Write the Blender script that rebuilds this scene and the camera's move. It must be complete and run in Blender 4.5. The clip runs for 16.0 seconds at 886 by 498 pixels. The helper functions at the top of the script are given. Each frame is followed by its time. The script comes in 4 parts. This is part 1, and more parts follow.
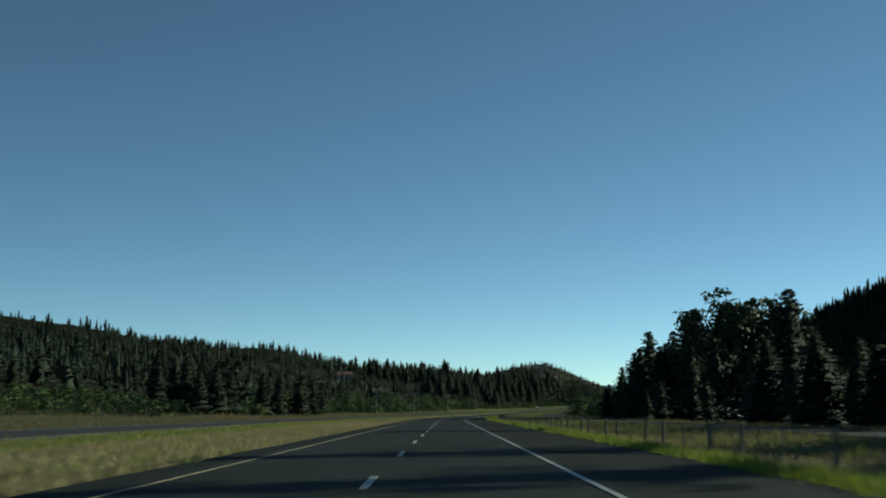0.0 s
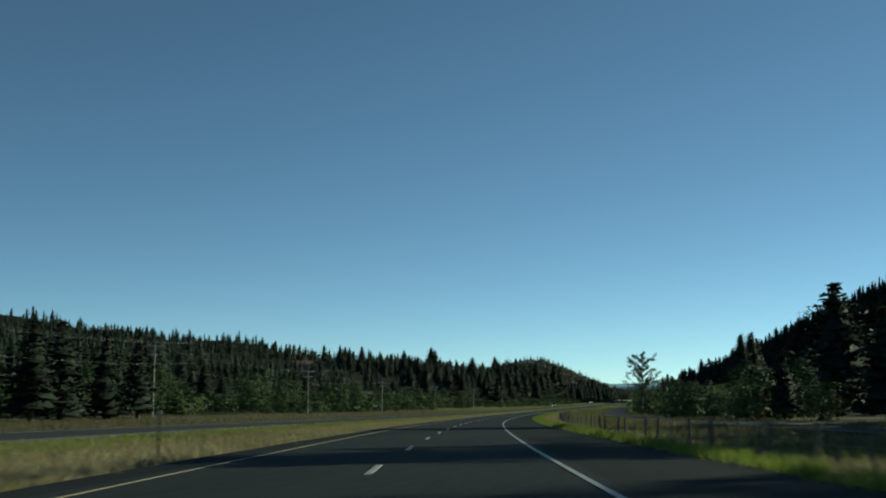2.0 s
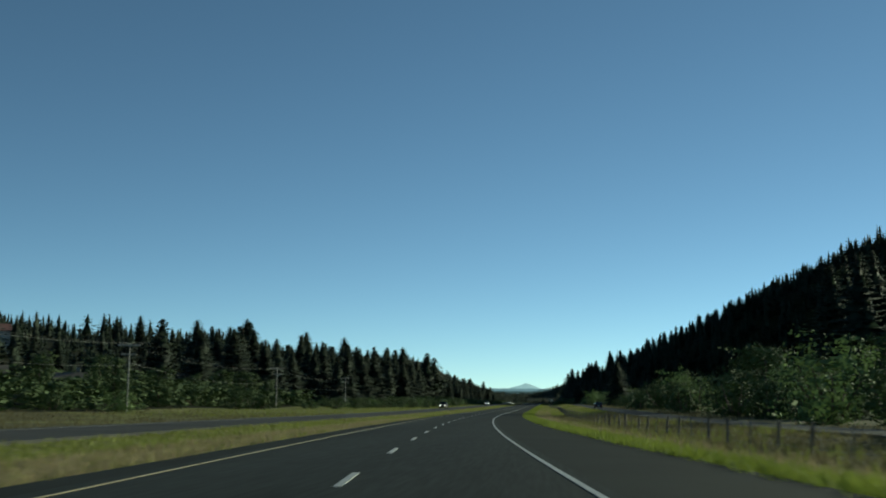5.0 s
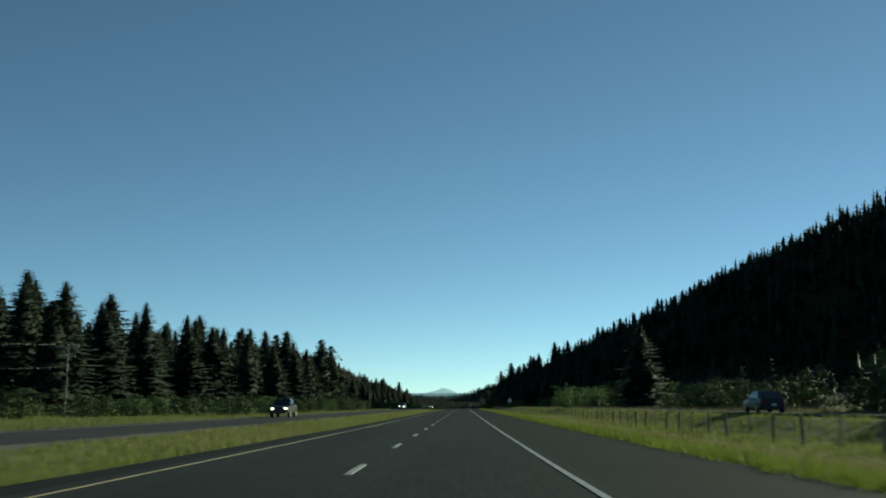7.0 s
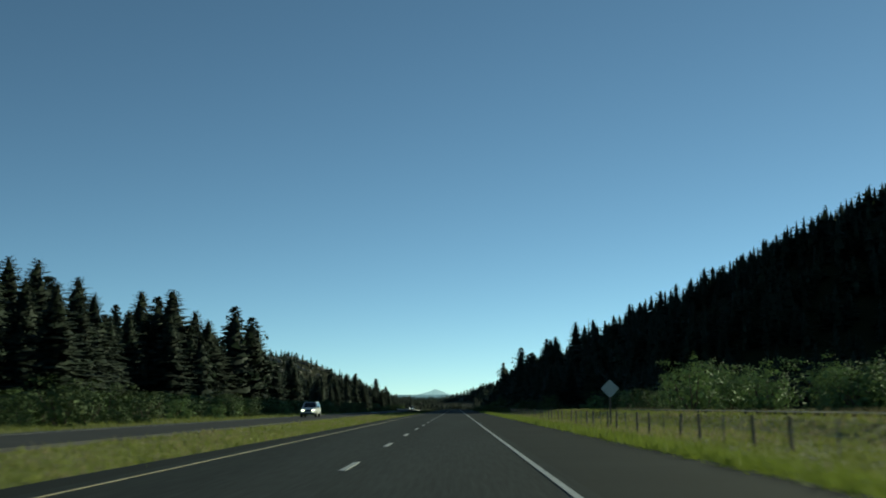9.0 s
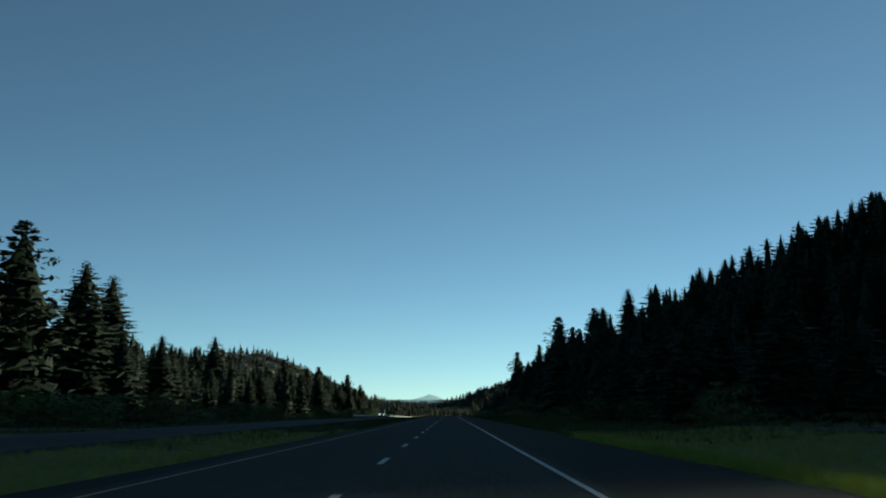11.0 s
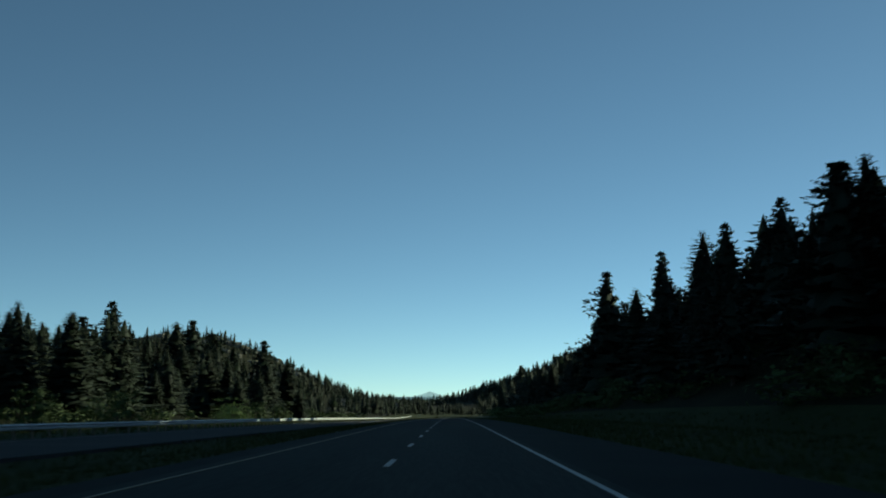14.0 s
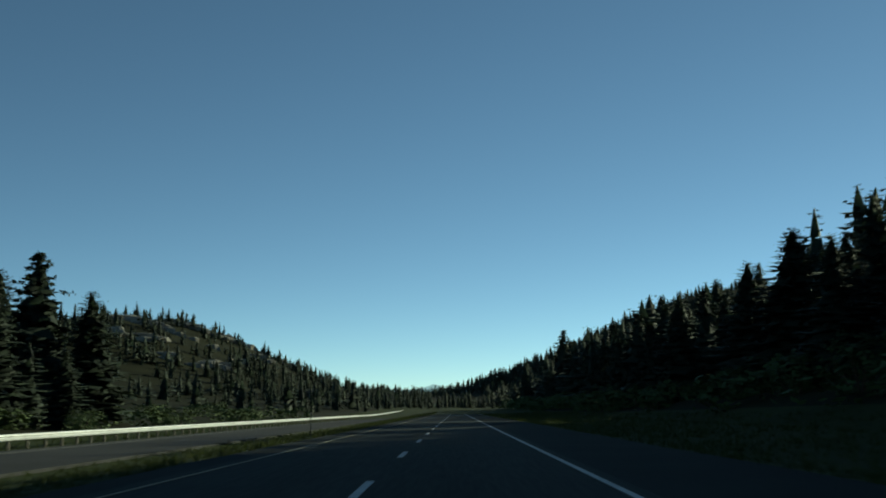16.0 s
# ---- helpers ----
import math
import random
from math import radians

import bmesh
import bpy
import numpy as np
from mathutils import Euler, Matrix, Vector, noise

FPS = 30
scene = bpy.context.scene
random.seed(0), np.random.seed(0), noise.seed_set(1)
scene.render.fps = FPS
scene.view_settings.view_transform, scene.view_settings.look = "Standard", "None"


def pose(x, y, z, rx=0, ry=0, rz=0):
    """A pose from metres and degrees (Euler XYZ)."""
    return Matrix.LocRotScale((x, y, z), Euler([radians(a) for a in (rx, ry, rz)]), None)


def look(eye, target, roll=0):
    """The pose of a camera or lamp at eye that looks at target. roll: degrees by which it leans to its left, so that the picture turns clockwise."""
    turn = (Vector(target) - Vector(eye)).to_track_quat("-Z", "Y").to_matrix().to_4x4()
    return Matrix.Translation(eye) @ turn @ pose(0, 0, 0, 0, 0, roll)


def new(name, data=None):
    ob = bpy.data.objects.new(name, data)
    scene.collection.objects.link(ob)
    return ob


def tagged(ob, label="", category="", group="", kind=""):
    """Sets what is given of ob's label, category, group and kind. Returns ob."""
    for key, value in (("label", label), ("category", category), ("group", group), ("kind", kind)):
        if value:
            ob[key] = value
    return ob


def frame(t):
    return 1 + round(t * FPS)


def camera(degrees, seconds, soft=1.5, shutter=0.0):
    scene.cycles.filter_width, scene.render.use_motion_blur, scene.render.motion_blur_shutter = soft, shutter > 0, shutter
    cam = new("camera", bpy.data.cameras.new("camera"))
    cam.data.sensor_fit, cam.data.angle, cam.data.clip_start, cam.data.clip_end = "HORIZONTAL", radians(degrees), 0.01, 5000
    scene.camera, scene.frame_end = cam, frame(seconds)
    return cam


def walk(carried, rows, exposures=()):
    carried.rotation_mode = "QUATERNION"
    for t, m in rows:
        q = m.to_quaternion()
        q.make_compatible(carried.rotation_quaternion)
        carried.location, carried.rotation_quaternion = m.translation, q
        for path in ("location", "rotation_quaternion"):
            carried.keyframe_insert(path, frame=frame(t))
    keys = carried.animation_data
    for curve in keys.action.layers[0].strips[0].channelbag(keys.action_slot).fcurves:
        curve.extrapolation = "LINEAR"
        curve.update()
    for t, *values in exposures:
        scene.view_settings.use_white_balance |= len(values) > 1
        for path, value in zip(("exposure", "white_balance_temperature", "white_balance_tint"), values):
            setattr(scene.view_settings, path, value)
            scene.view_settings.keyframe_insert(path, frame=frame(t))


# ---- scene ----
# A four-lane divided highway in a forested valley, driven along in the right-hand lane.
# ---- camera and its walk ----
cam = camera(44.64, 16.0, soft=1.9, shutter=0.15)
PATH = [
    (0.0, pose(38.33, 2.10, 3.827, 97.71, -0.11, 13.39)),
    (0.5, pose(34.23, 20.15, 3.530, 97.77, 0.06, 13.67)),
    (1.0, pose(29.94, 38.57, 3.231, 97.59, 0.16, 13.83)),
    (1.5, pose(25.63, 56.94, 2.924, 97.56, 0.22, 13.48)),
    (2.0, pose(21.56, 75.48, 2.603, 97.70, 0.14, 12.80)),
    (2.5, pose(17.70, 94.07, 2.306, 97.73, -0.17, 11.82)),
    (3.0, pose(14.39, 112.16, 2.012, 97.48, -0.33, 10.17)),
    (3.5, pose(11.37, 131.24, 1.726, 97.68, -0.36, 8.92)),
    (4.0, pose(8.82, 149.58, 1.458, 97.83, -0.38, 7.68)),
    (4.5, pose(6.54, 168.26, 1.228, 97.89, -0.37, 6.57)),
    (5.0, pose(4.61, 187.10, 1.028, 97.95, -0.37, 5.44)),
    (5.5, pose(3.06, 206.00, 0.860, 98.01, -0.36, 4.32)),
    (6.0, pose(1.90, 224.86, 0.724, 98.07, -0.35, 3.20)),
    (6.5, pose(1.11, 243.61, 0.620, 98.13, -0.35, 2.09)),
    (7.0, pose(0.81, 262.42, 0.516, 98.24, 0.05, 1.08)),
    (7.5, pose(0.70, 281.20, 0.481, 98.45, 0.04, 0.96)),
    (8.0, pose(0.70, 299.64, 0.469, 98.53, 0.13, 0.49)),
    (8.5, pose(0.81, 318.93, 0.487, 98.43, 0.52, 0.29)),
    (9.0, pose(0.88, 337.90, 0.484, 98.33, 0.38, 0.68)),
    (9.5, pose(0.82, 356.70, 0.483, 98.40, 0.28, 0.61)),
    (10.0, pose(0.77, 375.35, 0.482, 98.47, 0.18, 0.54)),
    (10.5, pose(0.71, 393.92, 0.480, 98.54, 0.08, 0.46)),
    (11.0, pose(0.66, 412.49, 0.479, 98.61, -0.03, 0.39)),
    (11.5, pose(0.60, 431.14, 0.478, 98.69, -0.13, 0.32)),
    (12.0, pose(0.72, 449.65, 0.462, 98.47, -0.03, 0.42)),
    (12.5, pose(0.75, 468.42, 0.478, 98.56, 0.36, 0.40)),
    (13.0, pose(0.70, 487.30, 0.484, 98.69, -0.14, 0.55)),
    (13.5, pose(0.61, 505.92, 0.482, 98.52, 0.07, 0.68)),
    (14.0, pose(0.56, 525.19, 0.486, 98.49, -0.15, 0.43)),
    (14.5, pose(0.55, 543.67, 0.486, 98.43, -0.36, 0.63)),
    (15.0, pose(0.59, 562.50, 0.492, 98.40, 0.54, 0.40)),
    (15.5, pose(0.59, 581.33, 0.442, 98.10, -0.18, 0.56)),
    (16.0, pose(0.57, 599.96, 0.336, 98.11, 0.63, 0.67)),
]
walk(cam, PATH, exposures=[(0.0, 0.0, 6850, -19), (4.2, 0.02, 6850, -19), (6.5, 0.06, 7050, -20), (9.2, 0.06, 7050, -20), (11.3, -0.04, 7050, -20), (16.0, -0.04, 7050, -20)])

# ---- sun, sky, exposure ----
SUN_AZIMUTH, SUN_HEIGHT = 46.0, 16.0      # degrees clockwise from +y, degrees up
world = bpy.data.worlds.new("sky")
scene.world = world
world.use_nodes = True
sky = world.node_tree.nodes.new("ShaderNodeTexSky")
sky.sky_type = "NISHITA"
sky.sun_disc = False
sky.sun_elevation = radians(SUN_HEIGHT)
sky.sun_rotation = radians(SUN_AZIMUTH)
sky.air_density, sky.dust_density, sky.ozone_density = 0.55, 0.1, 2.1
sky.altitude = 1800
back = world.node_tree.nodes["Background"]
back.inputs["Strength"].default_value = 0.115
world.node_tree.links.new(sky.outputs["Color"], back.inputs["Color"])
sun = new("sun", bpy.data.lights.new("sun", "SUN"))
sun.data.energy, sun.data.angle, sun.data.color = 5.0, radians(0.5), (1.0, 0.93, 0.80)
az, up = radians(SUN_AZIMUTH), radians(SUN_HEIGHT)
sun.matrix_world = look((math.sin(az) * math.cos(up) * 300, math.cos(az) * math.cos(up) * 300, math.sin(up) * 300), (0, 0, 0))

# ---- materials ----


def material(name, dark, light, rough=0.8, scale=1.0, fine=12.0, bump=0.0, metal=0.0, vary=0.0, stretch=(1, 1, 1), through_light=0.0, gloss=0.5):
    """Two scales of noise between two colours; vary: change of value from object to object or piece to piece."""
    m = bpy.data.materials.new(name)
    m.use_nodes = True
    n, l = m.node_tree.nodes, m.node_tree.links
    shader = n["Principled BSDF"]
    place = n.new("ShaderNodeTexCoord")
    size = n.new("ShaderNodeMapping")
    size.inputs["Scale"].default_value = stretch
    l.new(place.outputs["Object"], size.inputs["Vector"])
    big, small = n.new("ShaderNodeTexNoise"), n.new("ShaderNodeTexNoise")
    big.inputs["Scale"].default_value, small.inputs["Scale"].default_value = scale, scale * fine
    big.inputs["Detail"].default_value, small.inputs["Detail"].default_value = 4, 3
    for x in (big, small):
        l.new(size.outputs["Vector"], x.inputs["Vector"])
    mix = n.new("ShaderNodeMath")
    mix.operation = "MULTIPLY_ADD"
    mix.inputs[1].default_value = 0.5
    half = n.new("ShaderNodeMath")
    half.operation = "MULTIPLY"
    half.inputs[1].default_value = 0.5
    l.new(big.outputs["Fac"], half.inputs[0])
    l.new(small.outputs["Fac"], mix.inputs[0])
    l.new(half.outputs[0], mix.inputs[2])
    ramp = n.new("ShaderNodeValToRGB")
    ramp.color_ramp.elements[0].position, ramp.color_ramp.elements[1].position = 0.33, 0.67
    ramp.color_ramp.elements[0].color, ramp.color_ramp.elements[1].color = (*dark, 1), (*light, 1)
    l.new(mix.outputs[0], ramp.inputs["Fac"])
    colour = ramp.outputs["Color"]
    if vary:
        one, piece = n.new("ShaderNodeObjectInfo"), n.new("ShaderNodeNewGeometry")
        both = n.new("ShaderNodeMath")
        both.operation = "ADD"
        l.new(one.outputs["Random"], both.inputs[0])
        l.new(piece.outputs["Random Per Island"], both.inputs[1])
        span = n.new("ShaderNodeMapRange")
        span.inputs["From Max"].default_value = 2
        span.inputs["To Min"].default_value, span.inputs["To Max"].default_value = 1 - vary, 1 + vary
        l.new(both.outputs[0], span.inputs["Value"])
        hue = n.new("ShaderNodeHueSaturation")
        l.new(span.outputs["Result"], hue.inputs["Value"])
        l.new(colour, hue.inputs["Color"])
        colour = hue.outputs["Color"]
    l.new(colour, shader.inputs["Base Color"])
    shader.inputs["Roughness"].default_value = rough
    shader.inputs["Metallic"].default_value = metal
    shader.inputs["Specular IOR Level"].default_value = gloss
    if bump:
        b = n.new("ShaderNodeBump")
        b.inputs["Strength"].default_value, b.inputs["Distance"].default_value = bump, 0.02
        l.new(mix.outputs[0], b.inputs["Height"])
        l.new(b.outputs["Normal"], shader.inputs["Normal"])
    if through_light:
        leaf, add = n.new("ShaderNodeBsdfTranslucent"), n.new("ShaderNodeMixShader")
        shader.inputs["Specular IOR Level"].default_value = 0.2
        add.inputs["Fac"].default_value = through_light
        l.new(colour, leaf.inputs["Color"])
        l.new(shader.outputs["BSDF"], add.inputs[1])
        l.new(leaf.outputs["BSDF"], add.inputs[2])
        l.new(add.outputs["Shader"], n["Material Output"].inputs["Surface"])
    return m


ASPHALT = material("asphalt", (0.0205, 0.0238, 0.0236), (0.0425, 0.0475, 0.0470), 0.85, 0.9, 30, 0.25, gloss=0.03, stretch=(1, 0.05, 1))
SHOULDER = material("shoulder asphalt", (0.0190, 0.0215, 0.0210), (0.0310, 0.0345, 0.0335), 0.9, 0.5, 50, 0.3, gloss=0.03)
OLD_ASPHALT = material("worn asphalt", (0.044, 0.044, 0.045), (0.072, 0.072, 0.072), 0.9, 0.3, 50, 0.2, gloss=0.03)
WHITE_PAINT = material("white road paint", (0.22, 0.22, 0.215), (0.40, 0.40, 0.39), 0.6, 3, 12, 0.1)
WORN_PAINT = material("worn road paint", (0.075, 0.075, 0.073), (0.16, 0.16, 0.155), 0.8, 3, 12, 0.1)
YELLOW_PAINT = material("yellow road paint", (0.15, 0.12, 0.06), (0.25, 0.205, 0.11), 0.6, 3, 12, 0.1)
EARTH = material("green meadow", (0.100, 0.105, 0.032), (0.170, 0.165, 0.070), 0.95, 0.12, 30, 0.5, gloss=0.05)
EARTH_DRY = material("dry meadow", (0.124, 0.108, 0.0533), (0.248, 0.21, 0.124), 0.95, 0.12, 30, 0.5, gloss=0.05)
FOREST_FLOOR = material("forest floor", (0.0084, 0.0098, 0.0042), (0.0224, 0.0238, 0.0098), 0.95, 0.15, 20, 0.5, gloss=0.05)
GRASS_GREEN = material("green grass", (0.15, 0.17, 0.040), (0.275, 0.295, 0.080), 0.8, 0.3, 10, 0, vary=0.14, through_light=0.3)
GRASS_DRY = material("dry grass", (0.22, 0.18, 0.095), (0.36, 0.30, 0.18), 0.85, 0.3, 10, 0, vary=0.14, through_light=0.3)
# meadow green with the shade of the spur mixed into its colour
MEADOW_SPUR_SHADE = material("green verge", (0.0225, 0.0315, 0.0105), (0.045, 0.054, 0.0195), 0.95, 0.12, 30, 0.5, gloss=0.05)
GRASS_VERGE = material("bright verge grass", (0.14, 0.175, 0.028), (0.255, 0.30, 0.060), 0.8, 0.3, 10, 0, vary=0.14, through_light=0.3)
# faded olive-brown; right of the fence its dullness also holds tree shade
GRASS_DULL = material("faded field grass", (0.11, 0.10, 0.048), (0.20, 0.17, 0.09), 0.85, 0.3, 10, 0, vary=0.15, through_light=0.25)
FIELD = material("faded field", (0.065, 0.062, 0.030), (0.12, 0.105, 0.056), 0.95, 0.12, 30, 0.5, gloss=0.05)
# grass blades coloured dark to carry the same spur shade
GRASS_SPUR_SHADE = material("grass darkened for shade", (0.028, 0.0392, 0.0112), (0.0595, 0.07, 0.0224), 0.85, 0.3, 10, 0, vary=0.25, through_light=0.35)
NEEDLES = material("conifer needles", (0.018, 0.028, 0.019), (0.035, 0.049, 0.030), 0.8, 0.6, 6, 0, vary=0.12, through_light=0.06, gloss=0.2)
DARK_LEAVES = material("dark broad leaves", (0.022, 0.034, 0.016), (0.045, 0.062, 0.026), 0.75, 0.8, 6, 0, vary=0.12, through_light=0.15, gloss=0.2)
LEAVES = material("broad leaves", (0.040, 0.064, 0.022), (0.076, 0.108, 0.036), 0.8, 0.8, 6, 0, vary=0.08, through_light=0.08, gloss=0.2)
WILLOW = material("pale leaves", (0.09, 0.14, 0.05), (0.15, 0.21, 0.08), 0.8, 0.8, 6, 0, vary=0.08, through_light=0.25)
BARK = material("bark", (0.05, 0.035, 0.025), (0.15, 0.10, 0.07), 0.9, 3, 8, 0.5, stretch=(1, 1, 0.2))
POST_WOOD = material("weathered wood", (0.07, 0.06, 0.05), (0.20, 0.17, 0.13), 0.9, 6, 8, 0.4, stretch=(1, 1, 0.15))
GALVANISED = material("galvanised steel", (0.42, 0.43, 0.43), (0.62, 0.63, 0.63), 0.5, 2, 15, 0.05, metal=0.2)
WIRE = material("steel wire", (0.12, 0.12, 0.12), (0.22, 0.22, 0.22), 0.6, 3, 8, 0, metal=0.7)
ROCK = material("pale rock", (0.15, 0.135, 0.105), (0.29, 0.26, 0.205), 0.9, 0.2, 10, 0.5)

# ---- plan of the road ----
ARC_START, ARC_END, TURN, GRADE = 56.57, 273.04, radians(13.108), 0.01585
RADIUS = (ARC_END - ARC_START) / TURN
LANE, DASH, DASH_PHASE = 1.527, 5.09, 0.87
LEFT_LINE, OPP_NEAR, OPP_FAR = -1.443, -4.9, -8.5


def along(s, l):
    """Metres along the centre line and metres to its right, to x, y; works on arrays."""
    s, l = np.asarray(s, float), np.asarray(l, float)
    p = np.clip((ARC_END - s) / RADIUS, 0, TURN)
    x, y = RADIUS - RADIUS * np.cos(p), ARC_END - RADIUS * np.sin(p)
    rest = np.where(s > ARC_END, s - ARC_END, np.minimum(s - ARC_START, 0))
    return x - np.sin(p) * rest + l * np.cos(p), y + np.cos(p) * rest + l * np.sin(p)


def heading(s):
    return float(np.clip((ARC_END - s) / RADIUS, 0, TURN))


def ease(x, a, b):
    u = np.clip((np.asarray(x, float) - a) / (b - a), 0, 1)
    return u * u * (3 - 2 * u)


def bumps(s, l, size, seed):
    """Smooth waves, about -1 to 1, without a visible period."""
    r = np.random.RandomState(seed)
    total = np.zeros(np.broadcast(s, l).shape)
    for k in range(6):
        a, f, q = r.uniform(0, 6.28), r.uniform(0.6, 1.9) / size, r.uniform(0, 6.28)
        total = total + np.sin((np.cos(a) * s + np.sin(a) * l) * f * 6.28 + q)
    return total / 3.2


def road_level(s, l):
    """Height of the valley floor: a gentle descent, a level stretch and a slight fall again; the far carriageway lies lower later on."""
    s, l = np.broadcast_arrays(np.asarray(s, float), np.asarray(l, float))
    u = np.clip((300 - s) / 180, 0, 1)
    fall = np.where(s < 120, GRADE * 90 + GRADE * (120 - s), GRADE * 90 * u * u)
    w = np.clip((s - 550) / 60, 0, 3)
    fall = fall - 0.00664 * np.where(w < 1, 30 * w * w, 60 * w - 30)
    return fall - 0.25 * ease(s, 480, 600) * ease(-l, 2.6, 5.2)


def opposite(s):
    """How much farther off the opposite carriageway runs at the start of the bend."""
    return -2.6 * (1 - ease(s, 10, 280))


def ground_height(s, l):
    s, l = np.broadcast_arrays(np.asarray(s, float), np.asarray(l, float))
    z = road_level(s, l) - 0.05
    z = z - 0.09 * ease(l, -2.1, -3.0) * ease(l, -5.0 + opposite(s), -4.0 + opposite(s))       # dip of the median
    z -= 0.08 * ease(l, 3.3, 4.0) * ease(l, 8.4, 6.8)                # ditch by the fence
    z += 0.28 * ease(l, 6.6, 8.7) * ease(s, 215, 285) * (1 - ease(s, 400, 460))          # bank of the side road
    far = ease(np.abs(l), 12, 28)
    z += far * 0.25 * bumps(s, l, 60, 3)
    left = -l
    valley = 1 - 0.95 * ease(s, 680, 750)
    slope = ease(left, 12.5, 62) * 4.8 + np.minimum(np.clip(left - 41, 0, 180), 90 + 90 * ease(s, 250, 400)) * 0.13 + np.clip(left - 221, 0, 276) * 0.14 * ease(s, 350, 700)
    z += slope * (0.85 + 0.15 * ease(s, 330, 430)) * valley * (1 + 0.10 * bumps(s, l, 190, 5))
    z += 31 * np.exp(-(((s - 985) / 170) ** 2 + ((l + 108) / 54) ** 2))      # rocky hill
    # wooded spur that comes down to the road from the right
    rise = np.clip(l - 9, 0, 130) * 0.475
    spur = ease(s - 0.145 * l, 478, 560) * (1 - 0.6 * ease(s - 0.58 * l, 583, 672) - 0.4 * ease(s - 0.58 * l, 732, 850))
    z += rise * spur * (1 + 0.05 * bumps(s, l, 120, 9))
    z += np.clip(l - 41, 0, 207) * 0.10 * (1 - spur) * ease(s, -200, 100) * (1 - ease(s, 800, 900))
    z += 66 * np.exp(-(((s - 1250) / 190) ** 2 + ((l - 170) / 120) ** 2))
    z += 2.0 * ease(np.abs(l), 80, 180) * bumps(s, l, 95, 12)
    return z


def mesh_of(name, verts, faces, mat, smooth=False, normals=None):
    """A mesh out of arrays; faces all have the same number of corners."""
    verts, faces = np.asarray(verts, np.float32), np.asarray(faces, np.int32)
    me = bpy.data.meshes.new(name)
    k = faces.shape[1]
    me.vertices.add(len(verts)), me.loops.add(faces.size), me.polygons.add(len(faces))
    me.vertices.foreach_set("co", verts.ravel())
    me.loops.foreach_set("vertex_index", faces.ravel())
    me.polygons.foreach_set("loop_start", np.arange(0, faces.size, k, dtype=np.int32))
    me.polygons.foreach_set("use_smooth", np.full(len(faces), smooth))
    me.update(calc_edges=True)
    me.materials.append(mat)
    if normals is not None:
        me.polygons.foreach_set("use_smooth", np.ones(len(faces), bool))
        me.normals_split_custom_set_from_vertices(normals.astype(np.float32))
    return me


def part(name, bm, mat, parent=None, label=""):
    me = bpy.data.meshes.new(name)
    bm.to_mesh(me)
    bm.free()
    me.materials.append(mat)
    ob = new(name, me)
    ob.parent = parent
    return tagged(ob, label)


def box(bm, x, y, z, w, d, h, bevel=0.0):
    """A box by its centre and sizes."""
    made = bmesh.ops.create_cube(bm, size=1, matrix=Matrix.Translation((x, y, z)) @ Matrix.Diagonal((w, d, h, 1)))["verts"]
    if bevel:
        edges = list({e for v in made for e in v.link_edges})
        bmesh.ops.bevel(bm, geom=edges, offset=bevel, segments=2, affect="EDGES", profile=0.6)
    return bm


def rod(bm, a, b, r1, r2=None, sides=8):
    """A tapered rod from a to b."""
    a, b = Vector(a), Vector(b)
    d = b - a
    m = Matrix.Translation((a + b) / 2) @ d.to_track_quat("Z", "Y").to_matrix().to_4x4()
    bmesh.ops.create_cone(bm, cap_ends=True, segments=sides, radius1=r1, radius2=r1 if r2 is None else r2, depth=d.length, matrix=m)
    return bm


def strip(name, s0, s1, l0, l1, z0, z1, mat, step=3.0, camber=0.0, ragged=0.0, seed=0, shift=None, lift=None):
    """A slab laid along the road, with thickness and slightly uneven sides; shift: sideways offset along it."""
    n = max(2, int((s1 - s0) / step) + 1)
    s = np.linspace(s0, s1, n)
    r = np.random.RandomState(seed)
    cols = [(l0, z0), (l0, z1), ((l0 + l1) / 2, z1 + camber), (l1, z1), (l1, z0)]
    verts = []
    for i, (l, z) in enumerate(cols):
        wob = (r.uniform(-1, 1, n) * ragged) if i != 2 else 0
        l = l if shift is None else l + shift(s)
        x, y = along(s, l + wob)
        verts.append(np.stack([x, y, z + road_level(s, l) + (0 if lift is None else lift(s))], 1))
    k = len(cols)
    verts = np.stack(verts, 1).reshape(-1, 3)
    i = np.arange(n - 1)[:, None] * k
    j = np.arange(k - 1)[None, :]
    a = (i + j).ravel()
    faces = np.stack([a, a + k, a + k + 1, a + 1], 1)
    return new(name, mesh_of(name, verts, faces, mat))


def thing(name, x, y, z, turn=0.0, **tags):
    ob = new(name)
    ob.matrix_basis = pose(x, y, z, 0, 0, turn)
    return tagged(ob, **tags)


# ---- ground ----
gs = np.unique(np.concatenate([np.arange(-600, -20, 30.0), np.arange(-20, 800, 3.0), np.arange(800, 2000, 12.0), np.arange(2000, 4801, 100.0)]))
gl = np.unique(np.concatenate([-np.geomspace(60, 2200, 46), np.arange(-60, -14, 2.0), np.arange(-14, 14, 0.5), np.arange(14, 70, 2.0), np.geomspace(70, 480, 40)]))
SS, LL = np.meshgrid(gs, gl, indexing="ij")
GX, GY = along(SS, LL)
GZ = ground_height(SS, LL)
a = (np.arange(len(gs) - 1)[:, None] * len(gl) + np.arange(len(gl) - 1)[None, :]).ravel()
ground = new("ground", mesh_of("ground", np.stack([GX.ravel(), GY.ravel(), GZ.ravel()], 1),
                               np.stack([a, a + len(gl), a + len(gl) + 1, a + 1], 1), EARTH, True))
tagged(ground, "dry summer meadow and wooded hillsides of the valley", "ground", kind="structure")
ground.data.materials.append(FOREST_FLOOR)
ground.data.materials.append(EARTH_DRY)
